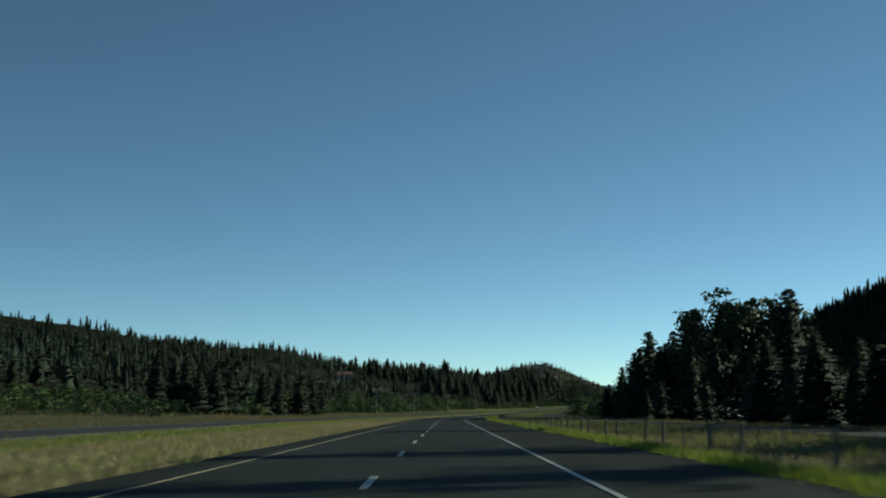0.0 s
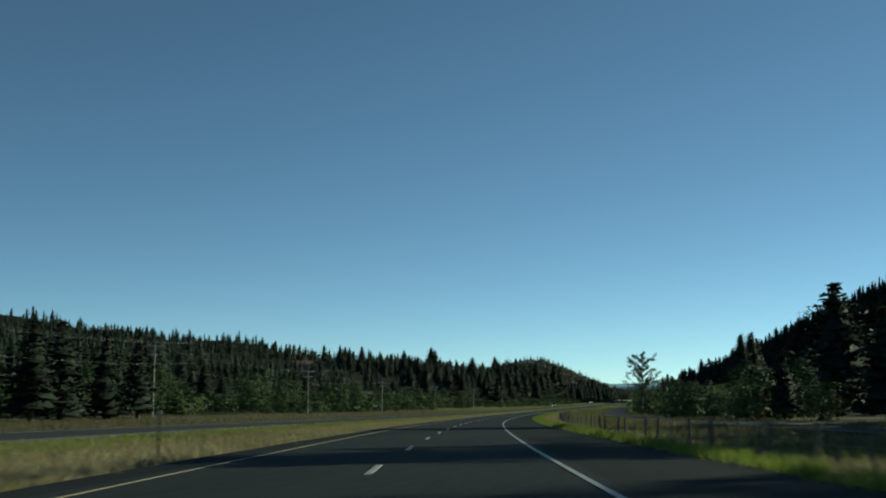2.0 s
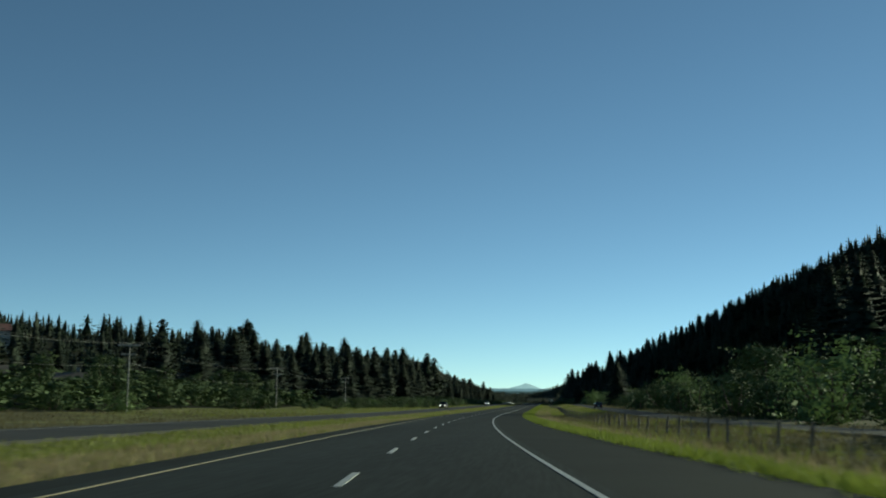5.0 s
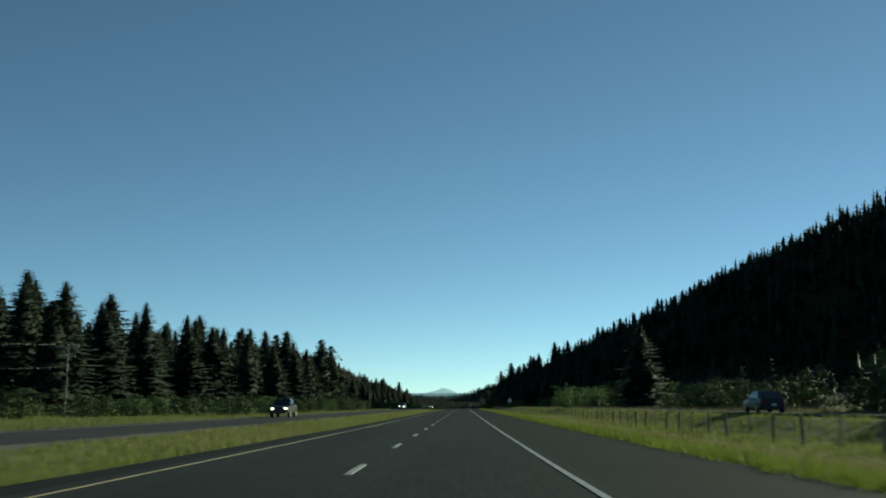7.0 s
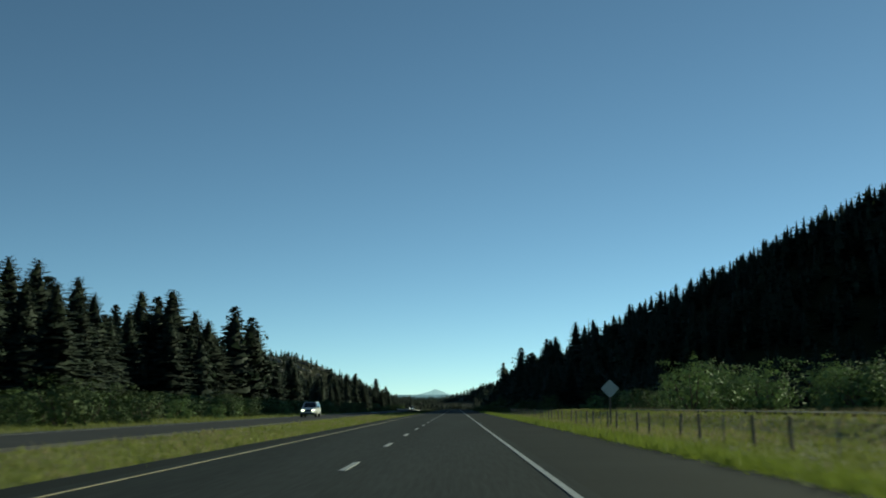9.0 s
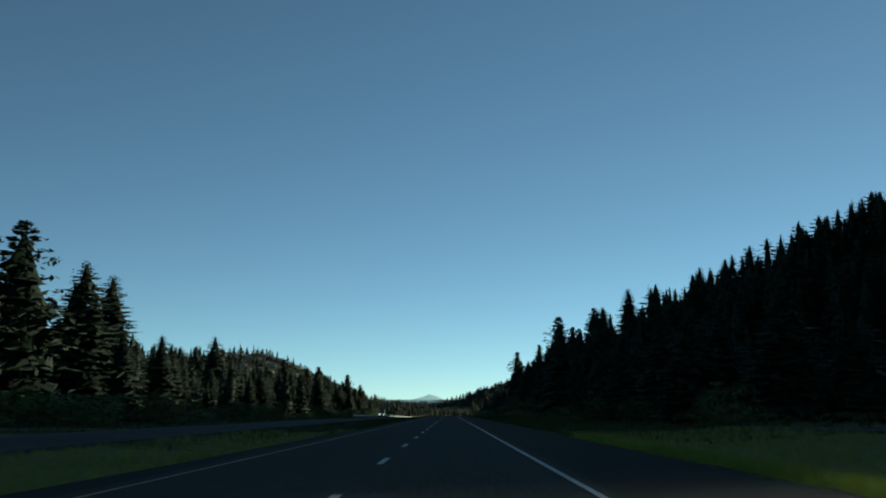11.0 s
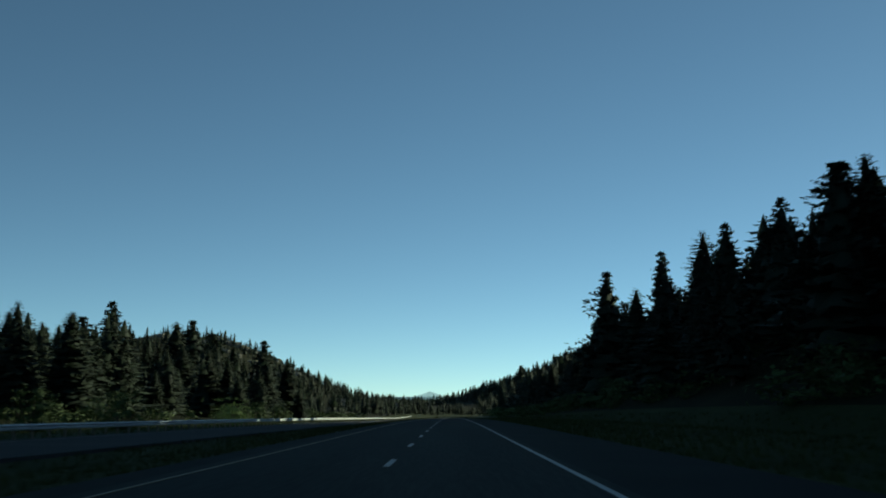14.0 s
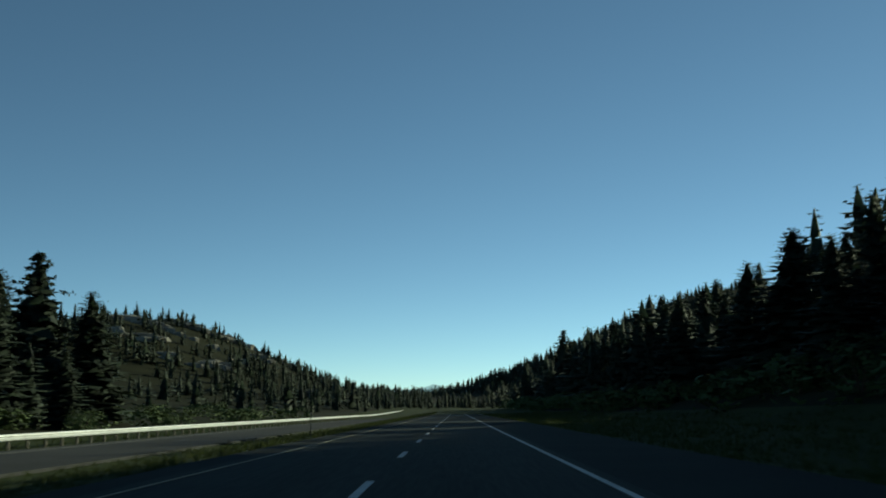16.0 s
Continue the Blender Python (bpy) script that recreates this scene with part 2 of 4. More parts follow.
ground.data.materials.append(MEADOW_SPUR_SHADE)
ground.data.materials.append(FIELD)
# forest floor; its dark on the right past s 443 also paints in shade
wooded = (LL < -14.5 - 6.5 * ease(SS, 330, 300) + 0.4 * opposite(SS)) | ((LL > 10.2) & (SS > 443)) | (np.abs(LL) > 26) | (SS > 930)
# stretch where the ground colour itself holds the shade of the spur
shaded = (SS + 12 * bumps(SS, LL, 18, 33) > 441)
dry = ((SS + 25 * bumps(SS, LL, 18, 31) < 215) & (LL > OPP_NEAR + opposite(SS) + 1.7 + 0.8 * bumps(SS, LL, 26, 35))) | ((LL > 3.8) & (LL < 8.9) & (SS + 30 * bumps(SS, LL * 3, 18, 32) < 262))
# faded ground; the right-hand part is coloured dull for tree shade too
field = ((LL > 4.6) & (SS < 260)) | ((LL < OPP_FAR + opposite(SS)) & (SS + 20 * bumps(SS, LL, 18, 37) < 235))
zone = np.where(wooded, 1, np.where(field, 4, np.where(dry, 2, np.where(shaded, 3, 0))))
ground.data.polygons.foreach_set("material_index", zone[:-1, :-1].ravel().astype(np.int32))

# ---- carriageways ----


def side_lift(s):
    return 0.015 + 0.28 * ease(s, 215, 285) * (1 - ease(s, 400, 460))


tagged(strip("road", -120, 818, -1.62, 1.66, -0.2, 0.0, ASPHALT, seed=1),
       "dark grey asphalt carriageway of a divided highway", "road", kind="structure")
tagged(strip("road_shoulder", -120, 818, 1.64, 3.12, -0.2, -0.006, SHOULDER, ragged=0.03, seed=5),
       "darker asphalt shoulder beside the white edge line", "road shoulder", kind="structure")
tagged(strip("road_shoulder", -120, 818, -1.98, -1.60, -0.2, -0.006, SHOULDER, ragged=0.03, seed=6),
       "narrow asphalt shoulder beside the median", "road shoulder", kind="structure")
tagged(strip("road", -120, 818, OPP_FAR, OPP_NEAR, -0.2, 0.0, OLD_ASPHALT, ragged=0.04, seed=2, shift=opposite),
       "worn grey asphalt carriageway beyond the grass median", "road", kind="structure")
tagged(strip("road", -120, 448, 9.0, 11.5, -0.1, 0.0, OLD_ASPHALT, ragged=0.05, seed=3, lift=side_lift),
       "narrow grey asphalt side road behind the fence", "road", kind="structure")

# ---- road markings ----


def line(l, mat, label, s0=-60, s1=818, width=0.05, z=0.005, **more):
    tagged(strip("road_marking", s0, s1, l - width / 2, l + width / 2, z - 0.004, z, mat, step=3.0, **more), label, "road marking", kind="structure")


line(LANE, WHITE_PAINT, "solid white edge line on dark asphalt", width=0.048)
line(LEFT_LINE, YELLOW_PAINT, "solid yellow edge line beside the median", width=0.024)
line(9.25, WORN_PAINT, "faint white edge line of the side road", s1=448, width=0.04, lift=side_lift)
line(OPP_FAR + 0.55, WORN_PAINT, "worn white edge line of the far carriageway", width=0.04, shift=opposite)
lane_lines = tagged(new("lane_line"), "dashed white lane line on dark asphalt", "road marking", kind="structure")


def dash_mesh():
    bm = bmesh.new()
    box(bm, 0, 0, 0.0, 0.055, 1.27, 0.006, 0.002)
    me = bpy.data.meshes.new("dash")
    bm.to_mesh(me)
    bm.free()
    me.materials.append(WHITE_PAINT)
    return me


DASH_ME = dash_mesh()
for i in range(-4, 158):
    s = i * DASH + DASH_PHASE
    x, y = along(s, 0)
    d = new("dash", DASH_ME)
    d.matrix_basis = pose(float(x), float(y), 0.004 + float(road_level(s, 0)), 0, 0, math.degrees(heading(s)))
    d.parent = lane_lines

# ---- plants ----


def quads(centres, sizes, rng, flat=0.0, aspect=1.0, face=None):
    """One leaf-shaped quad at each centre, turned at random; flat: 1 lies level; face: directions that the leaves turn to."""
    n = len(centres)
    a = rng.normal(size=(n, 3))
    a[:, 2] *= 1 - flat
    if face is not None:
        a = np.cross(face + rng.normal(0, 0.3, (n, 3)), a)
    a /= np.linalg.norm(a, axis=1)[:, None] + 1e-9
    b = np.cross(a, rng.normal(size=(n, 3))) if face is None else np.cross(face, a)
    b /= np.linalg.norm(b, axis=1)[:, None] + 1e-9
    a, b = a * sizes[:, None], b * sizes[:, None] * aspect
    v = np.stack([centres - a, centres - b * 0.6, centres + a, centres + b * 0.6], 1).reshape(-1, 3)
    f = np.arange(4 * n).reshape(-1, 4)
    return v, f


def soft_normals(v, low, rise, rng, jitter=0.2):
    """Directions out of a crown, a little uneven, as light meets a mass of foliage."""
    n = np.stack([v[:, 0], v[:, 1], (v[:, 2] - low) * rise + 1.5 * np.hypot(v[:, 0], v[:, 1])], 1)
    n /= np.linalg.norm(n, axis=1)[:, None] + 1e-9
    n = n + np.repeat(rng.normal(0, jitter, (len(v) // 4 + 1, 3)), 4, 0)[:len(v)]
    return n / (np.linalg.norm(n, axis=1)[:, None] + 1e-9)


def fir(seed, boughs, kites, width=0.2, start=0.03, tufts=0, leaf=0.02, sides=5, tiers=4, inside=0.7, broad=1.0):
    """A pointed conifer of height 1: drooping flat boughs, each a fan of kite-shaped sprays, over dense tiers."""
    rng = np.random.RandomState(seed)
    h = start + (0.985 - start) * (np.arange(boughs) + rng.uniform(0, 1, boughs)) / boughs
    n = len(h)
    taper = np.clip((1 - h) / (1 - start), 0, 1)
    lump = 1 + 0.07 * np.sin(h * rng.uniform(18, 34) + rng.uniform(0, 6))
    reach = width * taper ** 0.74 * lump * rng.uniform(0.72, 1.15, n) * np.clip(0.75 + (h - start) * 3, 0, 1) + 0.006
    turn = np.arange(n) * 2.39996 + rng.uniform(-0.5, 0.5, n)
    k = np.arange(kites)
    off = (k - (kites - 1) / 2) * 0.38
    a = (turn[:, None] + off[None] + rng.normal(0, 0.08, (n, kites))).ravel()
    r = (reach[:, None] * (1 - 0.22 * np.abs(off)[None]) * rng.uniform(0.8, 1.1, (n, kites))).ravel()
    z = h.repeat(kites)
    droop = rng.uniform(0.10, 0.50, n).repeat(kites) * (1.2 - 1.1 * z)
    w = np.maximum(r * broad * rng.uniform(0.20, 0.36, n * kites), 0.008)
    out, side = np.stack([np.cos(a), np.sin(a), 0 * a], 1), np.stack([-np.sin(a), np.cos(a), 0 * a], 1)
    up = np.array([0, 0, 1.0])
    base = up * z[:, None] + out * (0.15 * r)[:, None]
    mid = up * (z - 0.25 * droop * r)[:, None] + out * (0.6 * r)[:, None]
    low = up * (-0.35 * w)[:, None]
    tip = up * (z - droop * r + 0.12 * r)[:, None] + out * r[:, None]
    v = np.stack([base, mid - side * w[:, None] + low, tip, mid + side * w[:, None] + low], 1).reshape(-1, 3)
    f = np.arange(4 * len(a)).reshape(-1, 4)
    if tufts:
        pick = rng.randint(0, len(a), tufts)
        c = mid[pick] + (tip[pick] - mid[pick]) * rng.uniform(-1.0, 1.05, (tufts, 1)) + rng.normal(0, 0.007, (tufts, 3))
        tv, tf = quads(c, leaf * rng.uniform(0.5, 1.2, tufts) * np.clip(1.3 - c[:, 2], 0.3, 1), rng, 0.3, 0.8, soft_normals(np.repeat(c, 4, 0), 0, 0.05, rng)[::4])
        f = np.concatenate([f, tf + len(v)])
        v = np.concatenate([v, tv])
    return core(v, f, width * inside, start, rng, sides, tiers, 0.78, 0.96 if tiers > 6 else 0.98)


def core(v, f, width, start, rng, sides=5, tiers=4, bend=0.78, top=0.94):
    """Adds the dense inside of a crown: overlapping ragged tiers, each wide below and drawn in above."""
    u = np.linspace(0, 1, tiers + 1)
    h0, h1 = u[:-1] * (top - start) + start, u[1:] * (top - start) + start
    h = np.stack([h0, h0 + 0.15 * (h1 - h0), h1], 1).ravel()
    lo = (1 - u[:-1]) ** bend
    wide = width * np.stack([lo * 0.7, lo, np.maximum(0.75 * (1 - u[1:]) ** bend, 0.03)], 1).ravel()
    rings = len(h)
    t = np.linspace(0, 2 * np.pi, sides, endpoint=False)[None] + rng.uniform(0, 6, tiers).repeat(3)[:, None]
    ragged = rng.uniform(0.55, 1.25, (rings, sides))
    r = wide[:, None] * ragged
    z = h[:, None] + rng.uniform(-0.018, 0.018, (rings, sides)) - 0.03 * (ragged - 0.9)
    body = np.stack([np.cos(t) * r, np.sin(t) * r, np.maximum(z, 0.005)], -1).reshape(-1, 3)
    q = [(i * sides + j, i * sides + (j + 1) % sides, (i + 1) * sides + (j + 1) % sides, (i + 1) * sides + j)
         for i in range(rings - 1) if i % 3 != 2 for j in range(sides)]
    return np.concatenate([v, body]), np.concatenate([f, np.array(q) + len(v)])


def pine(seed, branches, tufts, leaf, width=0.19, start=0.1, inside=0.56, sides=7, tiers=9):
    """A pine of height 1: uneven level limbs with flat sprays of needles, with gaps between."""
    rng = np.random.RandomState(seed)
    u = np.clip((np.arange(branches) + rng.uniform(-1.5, 1.5, branches)) / branches, 0, 1)
    u = np.minimum(1 - (1 - u) ** 1.25, 0.985)
    h = start + (1 - start) * u
    lump = 1 + 0.22 * np.sin(u * rng.uniform(14, 24) + rng.uniform(0, 6))
    reach = width * (1 - u) ** 0.72 * lump * rng.uniform(0.5, 1.15, branches) * (0.7 + 0.3 * np.minimum(1, u * 4)) + 0.004
    turn = np.arange(branches) * 2.39996 + rng.uniform(-0.7, 0.7, branches)
    tip = np.stack([np.cos(turn) * reach, np.sin(turn) * reach, h + reach * rng.uniform(-0.12, 0.22, branches)], 1)
    hub = np.stack([np.zeros(branches), np.zeros(branches), h], 1)
    back = rng.uniform(0, 0.75, (branches, tufts, 1)) ** 1.3
    puff = np.array([0.09, 0.09, 0.075]) * (np.maximum(reach, 0.05) * rng.uniform(0.8, 1.5, branches))[:, None, None]
    c = tip[:, None] * (1 - back) + hub[:, None] * back + rng.normal(0, 1, (branches, tufts, 3)) * puff
    c = c.reshape(-1, 3)
    size = leaf * rng.uniform(0.6, 1.3, len(c)) * np.clip(1.4 - c[:, 2], 0.5, 1)
    v, f = quads(c, size, rng, 0.2, 0.75)
    return core(v, f, width * inside, start + 0.03, rng, sides, tiers, 0.62, 0.93)


def clumps(seed, count, leaves, leaf, spread, lift, puff=0.16, squash=0.8, full=0.0):
    """A broad crown: many puffs of leaves over an uneven dome. Its normals round off each puff and the whole."""
    rng = np.random.RandomState(seed)
    d = rng.normal(size=(count, 3))
    d /= np.linalg.norm(d, axis=1)[:, None]
    r = rng.uniform(0.35, 1, count) ** 0.5 * (1 + 0.25 * np.sin(d[:, 0] * 5 + seed) + 0.2 * np.sin(d[:, 2] * 7 + d[:, 1] * 4))
    hub = d * r[:, None] * np.array([spread, spread, squash * (1 - lift) / 1.25]) + np.array([0, 0, lift + (1 - lift) * 0.45])
    hub[:, 2] = np.maximum(hub[:, 2], 0.03)
    off = rng.normal(0, puff * 0.4, (count, leaves, 3))
    c = (hub[:, None, :] + off).reshape(-1, 3)
    c[:, 2] = np.maximum(c[:, 2], 0.01)
    if full:
        z = c[:, 2] * full / np.quantile(c[:, 2], 0.97)
        c[:, 2] = np.where(z < 0.86 * full, z, full * (0.86 + 0.45 * (z / full - 0.86)))
    n = off.reshape(-1, 3) / (puff * 0.4) * 0.55 + np.repeat(d, leaves, 0) * 0.8 + np.array([0, 0, 0.25]) + rng.normal(0, 0.12, c.shape)
    n /= np.linalg.norm(n, axis=1)[:, None]
    v, f = quads(c, leaf * rng.uniform(0.6, 1.3, len(c)), rng, 0.0, 0.9, n)
    return v, f, np.repeat(n, 4, 0)


def trunk(bm, radius, top, lean=0.0, limbs=0, rng=None, spread=0.2, start=0.3, rise=0.1):
    """Tapered trunk of a tree of height 1, with limbs."""
    last, r = Vector((0, 0, -0.03)), radius
    for k in range(1, 5):
        u = k / 4
        nxt = Vector((lean * u * u, 0.3 * lean * math.sin(3 * u), top * u))
        rod(bm, last, nxt, r, radius * (1 - 0.82 * u), 7)
        last, r = nxt, radius * (1 - 0.82 * u)
    for k in range(limbs):
        h = start + (top - start) * (k + rng.uniform(0, 0.8)) / limbs
        a = rng.uniform(0, 6.28)
        w = spread * rng.uniform(0.5, 1) * (1.1 - h)
        rod(bm, (lean * (h / top) ** 2, 0, h), (math.cos(a) * w, math.sin(a) * w, h + rise * rng.uniform(0.3, 1)), radius * 0.35 * (1.1 - h), 0.002, 5)
    return bm


def tree_parts(kind, seed):
    """Meshes of a near tree of height 1: trunk and crown."""
    rng = random.Random(seed)
    bm = bmesh.new()
    if kind == "fir":
        trunk(bm, 0.016, 0.97, 0.01, 6, rng, 0.10, 0.1, -0.02)
        v, f = fir(seed, 170, 2, rng.uniform(0.21, 0.28), rng.uniform(0.01, 0.05), 1200, 0.022, 9, 16, 0.6, 0.5)
        mat = NEEDLES
    elif kind == "pine":
        trunk(bm, 0.017, 0.96, 0.02, 22, rng, 0.16, 0.22, 0.03)
        v, f = pine(seed, 110, 15, 0.024, rng.uniform(0.2, 0.25), rng.uniform(0.03, 0.10))
        mat = NEEDLES
    elif kind == "cottonwood":
        trunk(bm, 0.022, 0.85, 0.04, 18, rng, 0.3, 0.15, 0.2)
        v, f, n = clumps(seed, 150, 36, 0.024, 0.25, 0.05, 0.10, 0.95, 0.98)
        mat = DARK_LEAVES
    else:
        trunk(bm, 0.022, 0.8, 0.05, 16, rng, 0.42, 0.2, 0.2)
        v, f, n = clumps(seed, 90, 30, 0.024, 0.36, 0.10, 0.13, 0.8, 1.1)
        mat = LEAVES
    me = bpy.data.meshes.new("trunk")
    bm.to_mesh(me)
    bm.free()
    me.materials.append(BARK)
    if kind in ("fir", "pine"):
        n = soft_normals(v, 0.0, 0.05, np.random.RandomState(seed))
    return me, mesh_of("crown", v, f, mat, normals=n)


NEAR = {k: [tree_parts(k, 40 + 7 * i) for i in range(n)] for k, n in (("fir", 8), ("pine", 8), ("broadleaf", 4), ("cottonwood", 3))}
TREE_LABEL = {"fir": "dark green conifer with a narrow pointed crown", "pine": "tall pine with an open uneven crown and bare lower trunk",
              "broadleaf": "leafy broad-crowned tree beside the side road", "cottonwood": "tall dark broad-crowned tree beside the side road"}


def put_tree(kind, s, l, height, variant, turn, widen=1.0, label="", group=""):
    x, y = (float(q) for q in along(s, l))
    t = thing(kind + "_tree", x, y, float(ground_height(s, l)) - 0.05, turn,
              label=label or TREE_LABEL[kind], category="tree", group=group)
    t.scale = (height * widen, height * widen, height)
    wood, crown = NEAR[kind][variant % len(NEAR[kind])]
    new("trunk", wood).parent = t
    new("crown", crown).parent = t
    return t


rng = np.random.RandomState(11)
near_spots = []
SHADE_TREES = ((17.4, 19.1, 7.6), (22.6, 19.1, 7.7), (37.4, 18.5, 7.2), (49.5, 16.6, 6.4), (349.5, 15.0, 6.9))


def row_of_trees(count, s0, s1, l0, l1, h0, h1, pines, group, gap=2.0, widen=1.0):
    tries = 0
    made = 0
    while made < count and tries < count * 30:
        tries += 1
        s, l = rng.uniform(s0, s1), rng.uniform(l0, l1)
        if any((s - a) ** 2 + (l - b) ** 2 < gap * gap for a, b in near_spots):
            continue
        near_spots.append((s, l))
        kind = "pine" if rng.uniform() < pines else "fir"
        put_tree(kind, s, l, rng.uniform(h0, h1), rng.randint(8), rng.uniform(0, 360), rng.uniform(1.35, 1.95) * widen, group=group)
        made += 1


def topped(kind, s, l, top, variant, widen=1.0, label="", group=""):
    """A tree whose tip stands at that height above the road."""
    put_tree(kind, s, l, (1.04 if kind == "pine" else 1.015) * (top + float(road_level(s, 0) - ground_height(s, l))), variant, 47 * variant % 360, widen, label, group)
    near_spots.append((s, l))


RIGHT, LEFT = "trees along the right edge of the highway", "trees along the left edge of the highway"
SIDE, BEYOND = "pines beside the side road", "pines beyond the far carriageway"
# the tallest trees of the right-hand wood
for i, (kind, s, l, top) in enumerate((("fir", 523, 12.0, 9.0), ("pine", 531.5, 12.6, 10.6), ("pine", 535, 14.5, 9.8), ("fir", 570, 26.7, 18.5), ("fir", 586, 41, 23.9),
                                       ("fir", 565, 39.8, 22.2), ("pine", 610.5, 12.9, 11.3), ("pine", 607, 16.6, 12.4), ("fir", 607, 14.6, 9.9), ("fir", 601, 18.4, 13.3),
                                       ("pine", 599, 19.5, 13.2), ("pine", 731, 13.7, 9.6), ("fir", 688, 22, 10.9), ("fir", 725, 36, 17.1), ("fir", 790, 37, 19.7),
                                       ("pine", 662, 24.8, 10.9), ("fir", 680, 27, 12.1), ("pine", 596, 22.5, 14.4), ("pine", 622, 14.2, 10.3), ("pine", 624, 15.6, 9.7), ("pine", 627, 17, 10.6),
                                       ("pine", 612, 21, 13.2), ("fir", 618, 22, 13.4), ("fir", 624, 23, 13.6), ("pine", 630, 22, 13.0), ("fir", 636, 24, 13.4),
                                       ("fir", 540, 18.8, 12.6), ("pine", 546, 18.4, 13.0), ("fir", 552, 19.6, 13.7), ("fir", 560, 21.5, 14.8))):
    topped(kind, s, l, top, i, 1.5, group=RIGHT)
row_of_trees(62, 459, 600, 12, 19.5, 4.3, 6.8, 0.4, RIGHT, 1.6)
row_of_trees(40, 616, 706, 12.5, 20, 4.8, 6.6, 0.3, RIGHT, 1.6)
row_of_trees(14, 511, 553, 11.6, 14.8, 5.2, 6.5, 0.4, RIGHT, 1.4)
# the tallest trees of the left-hand wood
for i, (kind, s, l, top) in enumerate((("fir", 388, -40.6, 13.7), ("fir", 409, -58, 17.8), ("pine", 397, -54, 15.7), ("fir", 445, -44, 15.9), ("fir", 445, -41, 13.7),
                                       ("fir", 444, -36.5, 13.6), ("fir", 466, -36.6, 14.5), ("fir", 463, -32.1, 14.4), ("pine", 465, -34.3, 13.2), ("fir", 506, -31.2, 13.6), ("fir", 516, -32, 13.6), ("fir", 513, -34.5, 12.4), ("fir", 480, -33.5, 13.4),
                                       ("fir", 562, -36.7, 9.5), ("fir", 598, -43, 11.9), ("pine", 600, -39, 11.2), ("pine", 631, -32.8, 11.0),
                                       ("fir", 583, -36.5, 12.4), ("pine", 660, -22.8, 9.2), ("fir", 660.5, -19.9, 7.4), ("fir", 406, -80, 18.2), ("pine", 436, -74, 17.6), ("pine", 640, -27, 10.0), ("fir", 645, -30, 10.6), ("pine", 474, -27, 12.8), ("pine", 478, -25.6, 11.8),
                                       ("pine", 656, -28.5, 9.8), ("pine", 662, -29.5, 10.2), ("fir", 667, -28, 9.6), ("pine", 652, -27, 8.8))):
    topped(kind, s, l, top, i, 1.8, group=LEFT)
row_of_trees(46, 406, 500, -46, -26, 7.6, 10.6, 0.25, LEFT, 2.1)
row_of_trees(46, 500, 603, -36, -18.5, 4.2, 6.4, 0.3, LEFT, 1.8)
row_of_trees(34, 603, 655, -36, -18, 4.8, 7.2, 0.4, LEFT, 1.8)
row_of_trees(16, 603, 653, -26, -15.5, 3.1, 5.2, 0.3, LEFT, 1.5)
row_of_trees(38, 330, 406, -46, -24, 6.6, 9.4, 0.2, LEFT, 2.1)
row_of_trees(18, 298, 334, -40, -21, 5.0, 7.6, 0.2, LEFT, 2.1)
row_of_trees(24, 128, 402, -50, -27, 3.2, 5.0, 0.3, LEFT, 2.1)
row_of_trees(12, 102, 124, -30, -23, 4.5, 5.8, 0.8, BEYOND, 1.8)
for i, (s, l, top) in enumerate(((88, -20.6, 4.2), (92, -20.2, 4.5), (96, -20, 4.4), (107, -19.5, 4.3), (112, -19, 4.1), (118, -18, 4.2), (122, -18.5, 4.5), (126, -18, 4.1), (130, -17.8, 4.0))):
    topped("pine", s, l, top, i, 1.9, group=BEYOND)
# stand of pines by the side road
for i, (s, l, top, w) in enumerate(((117.2, 20.4, 8.9, 1.9), (120.3, 23.4, 9.2, 1.5), (100, 22.3, 9.7, 2.0), (101.8, 25, 9.4, 1.8), (98, 21.4, 7.8, 1.8), (104, 18.0, 5.6, 1.7), (99, 17.2, 6.2, 1.8),
                                    (86, 17.0, 5.6, 1.9), (109, 16.6, 4.9, 1.6), (76, 17.6, 4.8, 1.7), (114.5, 18.5, 6.6, 1.7), (165, 27.3, 10.5, 2.1),
                                    (281, 31.0, 13.7, 1.3), (283.5, 33, 14.2, 1.3), (290, 31.0, 13.8, 1.3), (292.5, 33, 14.3, 1.3))):
    topped("pine" if s < 170 else "fir", s, l, top, i, w, group=SIDE)
for i, (s, l, top, w) in enumerate(((85.6, 19.9, 8.8, 0.95), (88.6, 23.6, 10.3, 0.95), (91.5, 27.2, 10.3, 0.9), (94.5, 24.6, 9.2, 0.9))):
    topped("cottonwood", s, l, top, i, w, group=SIDE)
row_of_trees(14, 30, 60, 14.5, 19, 3.0, 4.2, 0.6, SIDE, 1.6)
row_of_trees(16, 76, 106, 16, 26, 3.6, 6.0, 0.8, SIDE, 1.7, 1.3)
row_of_trees(12, -8, 24, 14.5, 20, 3.1, 4.5, 0.6, SIDE, 1.7)
row_of_trees(11, 62, 108, 13.4, 17, 2.2, 3.4, 0.6, SIDE, 1.7)
row_of_trees(16, 104, 140, 15, 26, 3.8, 6.2, 0.7, SIDE, 1.8)
